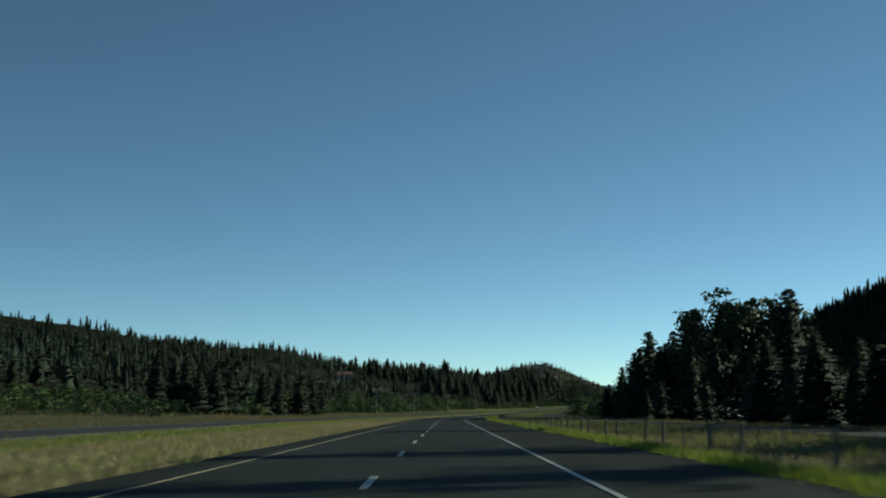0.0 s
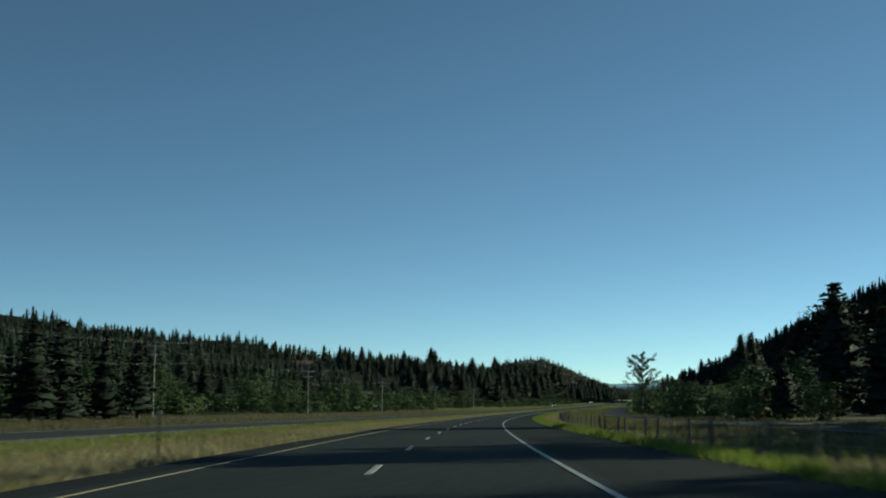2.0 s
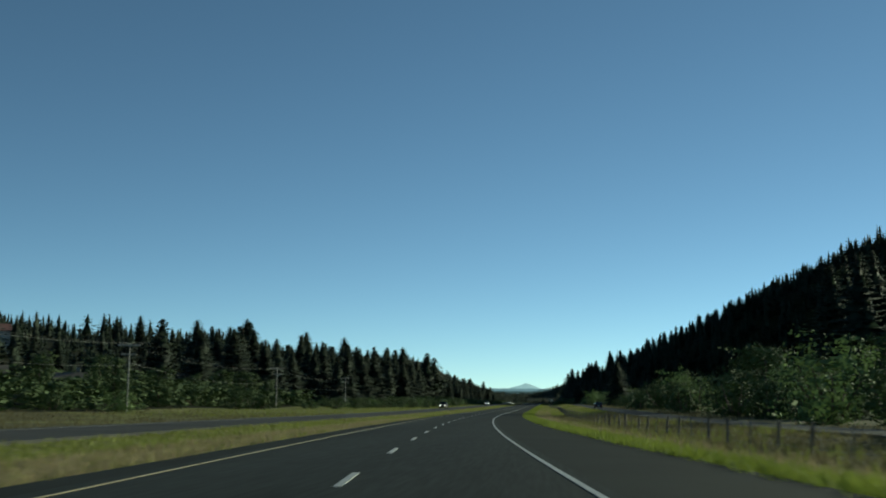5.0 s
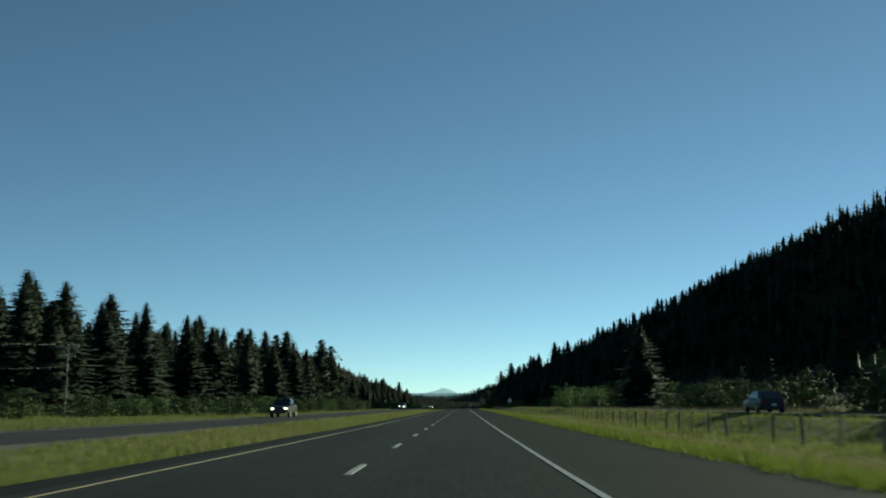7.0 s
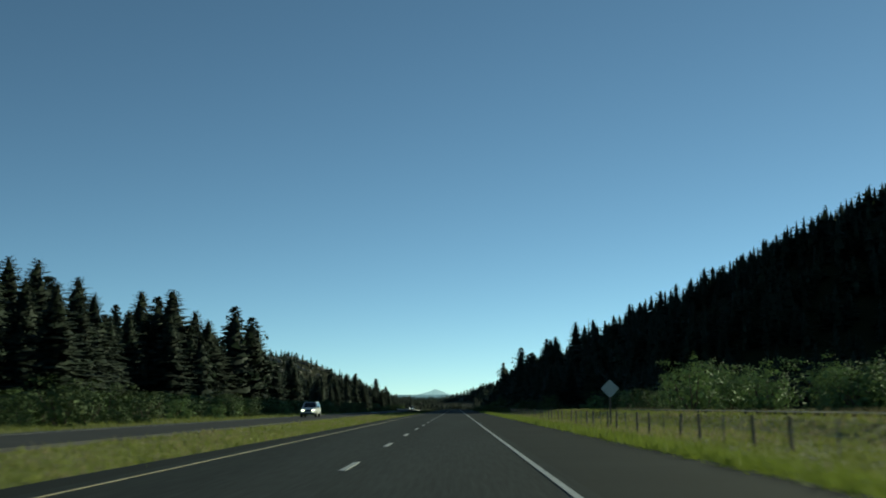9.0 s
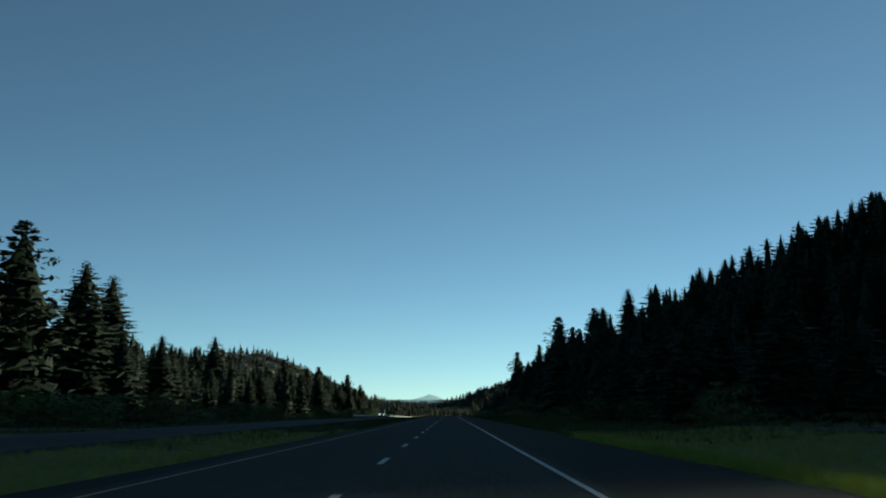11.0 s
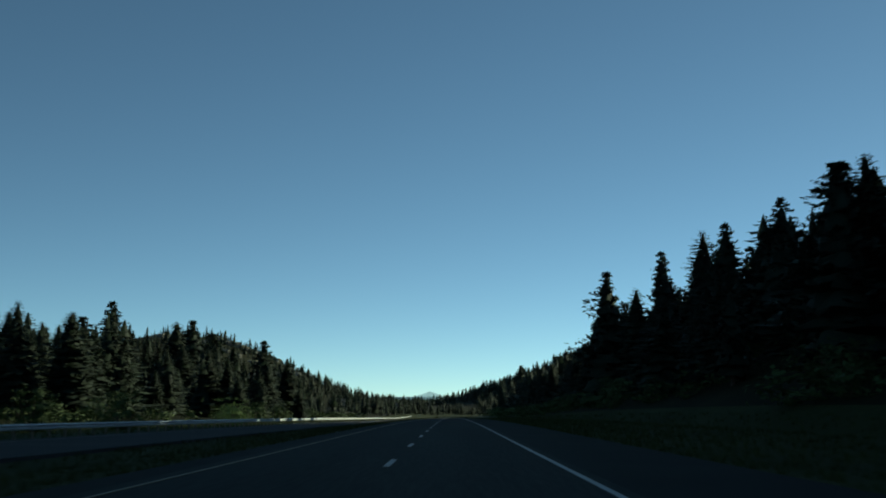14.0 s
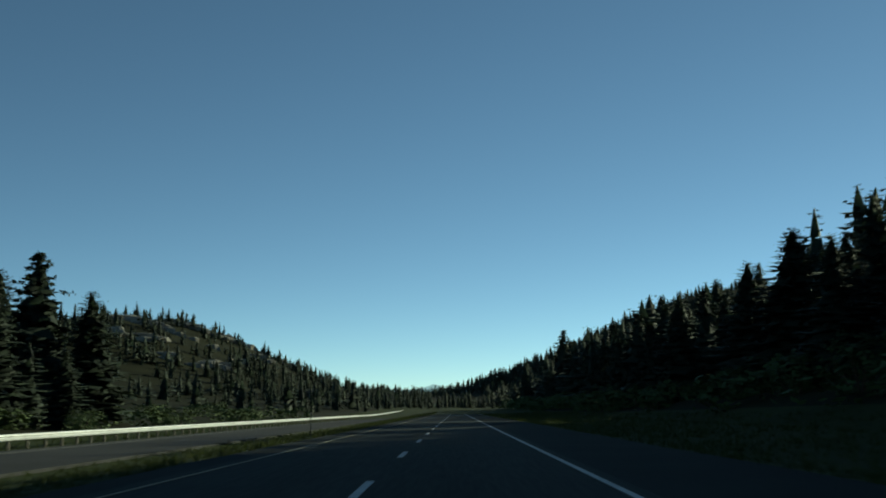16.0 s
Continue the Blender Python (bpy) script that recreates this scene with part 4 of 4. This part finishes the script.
def delineator(s, l):
    x, y = (float(q) for q in along(s, l))
    d = thing("delineator_post", x, y, float(ground_height(s, l)), math.degrees(heading(s)), label="slim dark steel delineator post in median grass",
              category="road post", group="delineators on the median")
    part("post", box(bmesh.new(), 0, 0, 0.24, 0.02, 0.010, 0.64, 0.002), DARK_STEEL, d)
    part("reflector", box(bmesh.new(), 0, -0.009, 0.53, 0.018, 0.006, 0.035, 0.001), REFLECTOR, d, "small pale reflector")


for s, l in ((84.9, -2.4), (158.8, -2.35), (310.3, -2.4), (623.8, -2.6)):
    delineator(s, l)

def verge_marker(s, l):
    """A low white plate on a stub at the edge of the shoulder."""
    x, y = (float(q) for q in along(s, l))
    d = thing("verge_marker", x, y, float(ground_height(s, l)), math.degrees(heading(s)), label="low white reflector plate on a stub in green verge", category="road post")
    part("stub", box(bmesh.new(), 0, 0, 0.04, 0.016, 0.010, 0.20, 0.002), DARK_STEEL, d)
    part("plate", box(bmesh.new(), 0, -0.010, 0.135, 0.045, 0.008, 0.075, 0.003), REFLECTOR, d, "white reflector plate")


verge_marker(31.8, 3.02)

# ---- traffic signs ----
SIGN_BACK = material("bare aluminium sign back", (0.30, 0.33, 0.33), (0.44, 0.47, 0.46), 0.5, 4, 10, 0.05, metal=0.5)
SIGN_YELLOW = material("yellow-green sign face", (0.50, 0.55, 0.03), (0.60, 0.66, 0.05), 0.45, 4, 6)
SIGN_BLACK = material("black sign legend", (0.012, 0.012, 0.012), (0.02, 0.02, 0.02), 0.5, 4, 6)


def diamond_sign(x, y, ground, centre, half, turn, face, label):
    """A diamond plate on a wooden post; its face looks along -y before the turn."""
    t = thing("road_sign", x, y, ground, turn, label=label, category="road sign")
    h = centre - ground
    bm = bmesh.new()
    corners = []
    for a, b in ((0, -1), (1, 0), (0, 1), (-1, 0)):
        for k in (-0.09, 0.09):
            c, d = (a + (k if a == 0 else -abs(k) * a)), (b + (k if b == 0 else -abs(k) * b))
            corners.append((c * half, d * half))
    corners.sort(key=lambda q: math.atan2(q[1], q[0]))
    f = bm.faces.new([bm.verts.new((q[0], 0, h + q[1])) for q in corners])
    ext = bmesh.ops.extrude_face_region(bm, geom=[f])["geom"]
    bmesh.ops.translate(bm, verts=[v for v in ext if isinstance(v, bmesh.types.BMVert)], vec=(0, 0.008, 0))
    bmesh.ops.recalc_face_normals(bm, faces=bm.faces)
    part("plate", bm, SIGN_BACK if not face else SIGN_YELLOW, t)
    part("post", box(bmesh.new(), 0, 0.032, (h + half * 0.8) / 2 - 0.1, 0.045, 0.045, h + half * 0.8 + 0.2, 0.004), POST_WOOD, t, "square wooden post")
    if face:
        bm = bmesh.new()
        rod(bm, (0, -0.004, h - half * 0.45), (0, -0.004, h + half * 0.25), 0.02, 0.02, 6)
        bmesh.ops.create_cone(bm, cap_ends=True, segments=3, radius1=half * 0.26, radius2=0.0, depth=0.01,
                              matrix=Matrix.Translation((0, -0.006, h + half * 0.32)) @ pose(0, 0, 0, 90, 0, 0) @ pose(0, 0, 0, 0, 0, 90))
        part("arrow", bm, SIGN_BLACK, t, "black arrow symbol")
    return t


x, y = (float(q) for q in along(369.5, 5.35))
diamond_sign(x, y, float(ground_height(369.5, 5.35)), 0.98, 0.27, 0, False, "diamond warning sign seen from its bare metal back")
x, y = (float(q) for q in along(100, 12.2))
diamond_sign(x, y, float(ground_height(100, 12.2)), float(ground_height(100, 12.2)) + 1.0, 0.27, math.degrees(heading(100)), True,
             "yellow-green diamond warning sign beside the side road")

# ---- power line ----
POLE_WOOD = material("pale weathered pole", (0.26, 0.24, 0.21), (0.46, 0.43, 0.38), 0.85, 6, 8, 0.3, stretch=(1, 1, 0.15))
CERAMIC = material("brown ceramic", (0.10, 0.06, 0.04), (0.16, 0.10, 0.07), 0.25, 6, 4)
# place and height of the top of each pole
LINE = ((-4.8, 97, 6.2), (-9.0, 133.7, 5.6), (-12.8, 170.6, 4.9), (-16.3, 207.5, 4.3), (-18.2, 244.7, 4.0), (-19.3, 282, 3.8), (-20.0, 319, 3.7))


def floor_at(x, y):
    """Ground height under a point of the plan."""
    if y >= ARC_END:
        return float(ground_height(y, x))
    dx, dy = x - RADIUS, y - ARC_END
    p = math.atan2(-dy, -dx)
    if p <= TURN:
        return float(ground_height(ARC_END - RADIUS * p, RADIUS - math.hypot(dx, dy)))
    cx, cy = (float(q) for q in along(ARC_START, 0))
    u = (x - cx) * -math.sin(TURN) + (y - cy) * math.cos(TURN)
    return float(ground_height(ARC_START + u, (x - cx) * math.cos(TURN) + (y - cy) * math.sin(TURN)))


tops = []
for px, y, high in LINE:
    g = floor_at(px, y)
    t = thing("utility_pole", px, y, g, 3.0, label="weathered wooden utility pole with crossarm and insulators", category="utility pole", group="utility poles")
    top = high - g
    part("pole", rod(bmesh.new(), (0, 0, -0.3), (0.02, 0, top), 0.046, 0.033, 10), POLE_WOOD, t)
    for k, w in ((top - 0.12, 0.62), (top - 0.62, 0.42)):
        arm = part("crossarm", box(bmesh.new(), 0, -0.07, k, 2 * w, 0.06, 0.075, 0.008), POLE_WOOD, t)
        for q in (-0.92, -0.45, 0.45, 0.92):
            part("insulator", rod(rod(bmesh.new(), (q * w, -0.07, k + 0.03), (q * w, -0.07, k + 0.09), 0.012, 0.012, 6), (q * w, -0.07, k + 0.08), (q * w, -0.07, k + 0.14), 0.028, 0.02, 8), CERAMIC, arm)
    for a in (-1, 1):
        part("brace", rod(bmesh.new(), (0, -0.05, top - 0.5), (a * 0.32, -0.07, top - 0.16), 0.01, 0.01, 5), DARK_STEEL, t)
    tops.append((px, y, g + top))
for n, (off, low, thick) in enumerate(((-0.57, 0.0, 0.0022), (-0.28, 0.0, 0.0022), (0.57, 0.0, 0.0022), (0.06, 1.1, 0.0036))):
    cu = bpy.data.curves.new("power_cable", "CURVE")
    cu.dimensions, cu.bevel_depth, cu.bevel_resolution = "3D", thick, 1
    pts = []
    for (x0, y0, z0), (x1, y1, z1) in zip(tops, tops[1:]):
        sag = 0.25 + 0.012 * (y1 - y0)
        for k in range(12):
            u = k / 12
            pts.append((x0 + off, y0 + (y1 - y0) * u, z0 + (z1 - z0) * u + 0.02 - low - sag * 4 * u * (1 - u)))
    pts.append((tops[-1][0] + off, tops[-1][1], tops[-1][2] + 0.02 - low))
    sp = cu.splines.new("POLY")
    sp.points.add(len(pts) - 1)
    for q, c in zip(sp.points, pts):
        q.co = (*c, 1)
    cu.materials.append(WIRE)
    tagged(new("power_cable", cu), "sagging overhead power cable between wooden poles", "cable", "power cables")

# ---- houses on the slope and on the valley floor ----
WALL_PAINT = material("pale house paint", (0.22, 0.21, 0.19), (0.32, 0.31, 0.29), 0.8, 1.5, 8, 0.1)
RED_ROOF = material("rust-red roofing", (0.14, 0.06, 0.05), (0.24, 0.11, 0.09), 0.7, 2, 10, 0.2)
GREY_ROOF = material("weathered tan roofing", (0.10, 0.085, 0.07), (0.18, 0.155, 0.13), 0.85, 2, 10, 0.1, gloss=0.1)
PANE = material("dark window glass", (0.02, 0.025, 0.03), (0.04, 0.045, 0.05), 0.08, 2, 4)


def house(x, y, z, turn, w, d, h, roof_mat, label):
    t = thing("house", x, y, z, turn, label=label, category="house")
    part("wall", box(bmesh.new(), 0, 0, h / 2 - 0.5, w, d, h + 1.0), WALL_PAINT, t)
    bm = bmesh.new()
    e, r = 0.25, d * 0.32
    ring = []
    for xx in (-w / 2 - e, w / 2 + e):
        ring.append([bm.verts.new((xx, yy, zz)) for yy, zz in ((-d / 2 - e, h - 0.05), (0, h + r), (d / 2 + e, h - 0.05), (d / 2 + e, h - 0.17), (0, h + r - 0.13), (-d / 2 - e, h - 0.17))])
    for k in range(6):
        bm.faces.new((ring[0][k], ring[0][(k + 1) % 6], ring[1][(k + 1) % 6], ring[1][k]))
    bm.faces.new(ring[0][::-1]), bm.faces.new(ring[1])
    bmesh.ops.recalc_face_normals(bm, faces=bm.faces)
    part("roof", bm, roof_mat, t)
    bm = bmesh.new()
    for a in (-1, 1):
        v = [bm.verts.new((a * w / 2 * 0.999, yy, zz)) for yy, zz in ((-d / 2, h - 0.1), (d / 2, h - 0.1), (0, h + r - 0.15))]
        bm.faces.new(v)
    part("gable", bm, WALL_PAINT, t)
    part("chimney", box(bmesh.new(), w * 0.2, d * 0.1, h + r, 0.3, 0.3, 0.8, 0.02), ROCK, t)
    for k in (-0.32, 0.0, 0.32):
        win = part("window", box(bmesh.new(), k * w, -d / 2 - 0.01, h * 0.55, 0.5, 0.06, 0.55, 0.01), WALL_PAINT, t)
        part("pane", box(bmesh.new(), k * w, -d / 2 - 0.045, h * 0.55, 0.42, 0.01, 0.47), PANE, win)


house(-72, 330, floor_at(-72, 330), 35, 4.8, 3.0, 3.0, RED_ROOF, "hillside house with a long rust-red roof among conifers")
house(-35, 261, floor_at(-35, 261), 30, 2.2, 1.6, 0.95, GREY_ROOF, "small pale house with a weathered tan roof")
house(-32, 268, floor_at(-32, 268), 25, 2.6, 1.7, 0.95, GREY_ROOF, "pale house with a weathered tan roof among trees")
house(-17, 860, floor_at(-17, 860), 10, 4.6, 3.2, 1.7, GREY_ROOF, "pale valley building with a weathered tan roof")
house(-33, 852, floor_at(-33, 852), -15, 4.0, 2.8, 1.5, GREY_ROOF, "pale farmhouse on the valley floor")

# ---- vehicles ----
RUBBER = material("tyre rubber", (0.012, 0.012, 0.012), (0.025, 0.025, 0.025), 0.85, 8, 8, 0.1)
RIM = material("alloy rim", (0.35, 0.35, 0.36), (0.5, 0.5, 0.5), 0.35, 8, 4, metal=0.8)
CAR_GLASS = material("tinted car glass", (0.012, 0.016, 0.018), (0.02, 0.024, 0.027), 0.05, 4, 4)
PLASTIC = material("black plastic trim", (0.012, 0.012, 0.012), (0.022, 0.022, 0.022), 0.5, 6, 6)
CHROME = material("chrome", (0.55, 0.55, 0.56), (0.7, 0.7, 0.7), 0.15, 6, 4, metal=1.0)
TAIL = material("red tail lamp", (0.20, 0.008, 0.008), (0.3, 0.015, 0.012), 0.25, 6, 4)
LAMP_ON = material("lit headlamp", (0.7, 0.7, 0.66), (0.8, 0.8, 0.76), 0.3, 6, 4)
LAMP_ON.node_tree.nodes["Principled BSDF"].inputs["Emission Color"].default_value = (1.0, 0.93, 0.80, 1)
LAMP_ON.node_tree.nodes["Principled BSDF"].inputs["Emission Strength"].default_value = 4.0


def paint(name, c, coat=0.6):
    m = material(name, tuple(0.9 * q for q in c), tuple(1.1 * q for q in c), 0.35, 2, 8)
    m.node_tree.nodes["Principled BSDF"].inputs["Coat Weight"].default_value = coat
    m.node_tree.nodes["Principled BSDF"].inputs["Coat Roughness"].default_value = 0.05
    return m


def loft(bm, stations):
    """Rounded hull through stations (y, half width, bottom, top, rounding)."""
    rings = []
    for y, w, z0, z1, r in stations:
        rings.append([bm.verts.new(p) for p in ((-w + r, y, z0), (w - r, y, z0), (w, y, z0 + r), (w, y, (z0 + z1) / 2), (w * 0.97, y, z1 - r), (w * 0.93 - r, y, z1),
                                                (-w * 0.93 + r, y, z1), (-w * 0.97, y, z1 - r), (-w, y, (z0 + z1) / 2), (-w, y, z0 + r))])
    for a, b in zip(rings, rings[1:]):
        for k in range(10):
            bm.faces.new((a[k], a[(k + 1) % 10], b[(k + 1) % 10], b[k]))
    bm.faces.new(rings[0][::-1]), bm.faces.new(rings[-1])
    bmesh.ops.recalc_face_normals(bm, faces=bm.faces)
    return bm


def vehicle(name, x, y, z, turn, colour, shape, lights, label):
    """shape: hull stations, cabin (base y0, y1, top y0, y1, base z, top z, half widths), wheel places and radius. The front looks along +y."""
    hull, cab, wheels, radius = shape
    t = thing(name, x, y, z, turn, label=label, category="car")
    t.scale = (0.86, 0.86, 0.86)
    body = part("body", loft(bmesh.new(), hull), colour, t)
    b0, b1, t0, t1, zb, zt, wb, wt = cab
    bm = bmesh.new()
    low = [bm.verts.new(p) for p in ((-wb, b0, zb), (wb, b0, zb), (wb, b1, zb), (-wb, b1, zb))]
    high = [bm.verts.new(p) for p in ((-wt, t0, zt), (wt, t0, zt), (wt, t1, zt), (-wt, t1, zt))]
    for k in range(4):
        bm.faces.new((low[k], low[(k + 1) % 4], high[(k + 1) % 4], high[k]))
    bm.faces.new(high)
    bmesh.ops.bevel(bm, geom=[e for e in bm.edges if any(v in high for v in e.verts)], offset=0.03, segments=2, affect="EDGES")
    bmesh.ops.recalc_face_normals(bm, faces=bm.faces)
    part("cabin", bm, colour, t)

    def glass(pn, p, q, r, s, out):
        """A pane inside the face p q r s, standing proud of it."""
        p, q, r, s = (Vector(v) for v in (p, q, r, s))
        mid = (p + q + r + s) / 4
        n = Vector(out) * 0.008
        bm = bmesh.new()
        bm.faces.new([bm.verts.new(mid + (v - mid) * 0.84 + n) for v in (p, q, r, s)])
        ext = bmesh.ops.extrude_face_region(bm, geom=list(bm.faces))["geom"]
        bmesh.ops.translate(bm, verts=[v for v in ext if isinstance(v, bmesh.types.BMVert)], vec=-n * 1.5)
        bmesh.ops.recalc_face_normals(bm, faces=bm.faces)
        part(pn, bm, CAR_GLASS, t)

    glass("windscreen", (-wb, b1, zb), (wb, b1, zb), (wt, t1, zt), (-wt, t1, zt), (0, 1, 0.6))
    glass("rear_window", (-wb, b0, zb), (wb, b0, zb), (wt, t0, zt), (-wt, t0, zt), (0, -1, 0.6))
    for a in (-1, 1):
        m0, m1 = (b0 + b1) / 2, (t0 + t1) / 2
        glass("side_window", (a * wb, b0, zb), (a * wb, m0, zb), (a * wt, m1, zt), (a * wt, t0, zt), (a, 0, 0.2))
        glass("side_window", (a * wb, m0, zb), (a * wb, b1, zb), (a * wt, t1, zt), (a * wt, m1, zt), (a, 0, 0.2))
        part("wing_mirror", box(bmesh.new(), a * (wb + 0.06), b1 - 0.1, zb + 0.05, 0.10, 0.05, 0.07, 0.015), PLASTIC, t)
    y0, y1 = hull[0][0], hull[-1][0]
    wf, zf = hull[-1][1], (hull[-1][2] + hull[-1][3]) / 2
    for a in (-1, 1):
        part("headlight", box(bmesh.new(), a * wf * 0.74, y1 + 0.01, zf + 0.05, 0.14, 0.05, 0.085, 0.02), LAMP_ON if lights else CHROME, t)
        part("tail_light", box(bmesh.new(), a * wf * 0.80, y0 - 0.005, zf + 0.06, 0.10, 0.04, 0.10, 0.015), TAIL, t)
    part("grille", box(bmesh.new(), 0, y1 + 0.012, zf + 0.03, wf * 0.95, 0.03, 0.12, 0.01), PLASTIC, t)
    part("front_bumper", box(bmesh.new(), 0, y1 + 0.02, zf - 0.13, wf * 1.9, 0.07, 0.09, 0.02), PLASTIC, t)
    part("rear_bumper", box(bmesh.new(), 0, y0 - 0.02, zf - 0.11, wf * 1.9, 0.07, 0.10, 0.02), PLASTIC, t)
    part("number_plate", box(bmesh.new(), 0, y0 - 0.06, zf, 0.15, 0.012, 0.075, 0.003), REFLECTOR, t)
    for yy in wheels:
        for a in (-1, 1):
            w = a * (max(h[1] for h in hull) - 0.05)
            bm = bmesh.new()
            rod(bm, (w - 0.055, yy, radius), (w + 0.055, yy, radius), radius, radius, 20)
            tyre = part("tyre", bm, RUBBER, t)
            part("rim", rod(bmesh.new(), (w - 0.06 * (a < 0), yy, radius), (w + 0.06 * (a > 0), yy, radius), radius * 0.62, radius * 0.55, 14), RIM, tyre)
    return t


SEDAN = ([(-1.18, 0.36, 0.16, 0.46, 0.04), (-1.10, 0.43, 0.12, 0.52, 0.05), (-0.5, 0.445, 0.11, 0.47, 0.05), (0.4, 0.445, 0.11, 0.46, 0.05), (1.0, 0.43, 0.12, 0.41, 0.05), (1.17, 0.36, 0.16, 0.36, 0.04)],
         (-0.92, 0.48, -0.52, 0.10, 0.455, 0.71, 0.42, 0.33), (-0.70, 0.74), 0.155)
PICKUP = ([(-1.40, 0.46, 0.27, 0.58, 0.03), (-1.36, 0.48, 0.22, 0.60, 0.03), (-0.2, 0.485, 0.20, 0.60, 0.04), (0.6, 0.485, 0.20, 0.59, 0.05), (1.25, 0.47, 0.22, 0.57, 0.06), (1.36, 0.43, 0.26, 0.52, 0.05)],
          (-0.45, 0.62, -0.35, 0.22, 0.59, 0.93, 0.46, 0.38), (-0.92, 0.86), 0.19)
WAGON = ([(-1.22, 0.42, 0.26, 0.55, 0.04), (-1.16, 0.47, 0.20, 0.57, 0.04), (-0.2, 0.475, 0.19, 0.56, 0.04), (0.5, 0.475, 0.19, 0.56, 0.05), (1.1, 0.46, 0.21, 0.53, 0.06), (1.22, 0.41, 0.25, 0.48, 0.05)],
         (-1.14, 0.56, -0.98, 0.14, 0.555, 0.90, 0.45, 0.37), (-0.76, 0.76), 0.18)


def on_road(s, l, z):
    x, y = along(s, l)
    return float(x), float(y), float(road_level(s, l)) + z, math.degrees(heading(s))


x, y, z, turn = on_road(294.5, 9.6, 0.30)
vehicle("sedan", x, y, z, turn, paint("blue-black car paint", (0.012, 0.014, 0.02), 0.25), SEDAN, False, "dark blue sedan on the narrow side road")
x, y, z, turn = on_road(309.6, -7.0, 0.005)
vehicle("pickup_truck", x, y, z, turn + 180, paint("dark red-brown car paint", (0.03, 0.018, 0.015)), PICKUP, True, "dark pickup truck with headlights lit, facing the camera")
x, y, z, turn = on_road(394, -6.6, 0.005)
vehicle("utility_vehicle", x, y, z, turn + 180, paint("white car paint", (0.65, 0.66, 0.66)), WAGON, True, "white sport utility vehicle with headlights lit")

x, y, z, turn = on_road(541, -7.4, 0.005)
vehicle("utility_vehicle", x, y, z, turn + 180, paint("off-white car paint", (0.60, 0.60, 0.58)), WAGON, True, "off-white sport utility vehicle coming out of the shade")

# ---- sparse tree with upswept limbs by the side road ----


def sparse_tree(x, y, z, height):
    t = thing("broadleaf_tree", x, y, z, 20, label="tall airy tree with upswept ragged limbs above bushes", category="tree")
    r = random.Random(8)
    bm = trunk(bmesh.new(), 0.10, height * 0.8, 0.18)
    hubs = []
    for k in range(46):
        h = height * (0.25 + 0.6 * k / 46)
        a, reach = r.uniform(0, 6.28), r.uniform(0.8, 1.8) * (1.1 - 0.3 * k / 46)
        p0 = Vector((0.1, 0, h))
        p1 = p0 + Vector((math.cos(a) * reach * 0.6, math.sin(a) * reach * 0.6, reach * 0.5))
        p2 = p1 + Vector((math.cos(a) * reach * 0.5, math.sin(a) * reach * 0.5, reach * r.uniform(-0.05, 0.5)))
        rod(bm, p0, p1, 0.035, 0.022, 5), rod(bm, p1, p2, 0.022, 0.006, 5)
        for u in range(9):
            w = u / 8
            hubs.append(p1.lerp(p2, w) if u > 3 else p0.lerp(p1, 0.4 + 0.2 * u))
    part("trunk", bm, BARK, t)
    g = np.random.RandomState(5)
    c = np.repeat(np.array([tuple(h) for h in hubs]), 18, 0) + g.normal(0, 0.08, (len(hubs) * 18, 3))
    v, f = quads(c, 0.075 * g.uniform(0.6, 1.3, len(c)), g, 0.2, 0.5)
    new("crown", mesh_of("crown", v, f, LEAVES)).parent = t


sparse_tree(16.8, 186.4, floor_at(16.8, 186.4), 6.6)


def dead_tree(s, l, height):
    """Bare grey spire with short broken limbs above the living crowns."""
    x, y = (float(q) for q in along(s, l))
    t = thing("dead_tree", x, y, float(ground_height(s, l)) - 0.05, 0, label="bare dead conifer spire with short broken limbs", category="tree")
    r = random.Random(3)
    part("trunk", trunk(bmesh.new(), 0.11, height, 0.1), BARK, t)
    for k in range(30):
        h, a = height * r.uniform(0.45, 0.93), r.uniform(0, 6.28)
        w = r.uniform(0.25, 0.9) * (1.25 - h / height)
        bm = bmesh.new()
        rod(bm, (0.08 * (h / height) ** 2, 0, h), (math.cos(a) * w, math.sin(a) * w, h - 0.15 * w + r.uniform(0, 0.2)), 0.018, 0.005, 5)
        part("branch", bm, BARK, t)


dead_tree(567.3, 29.1, 18.9 - float(ground_height(567.3, 29.1)))
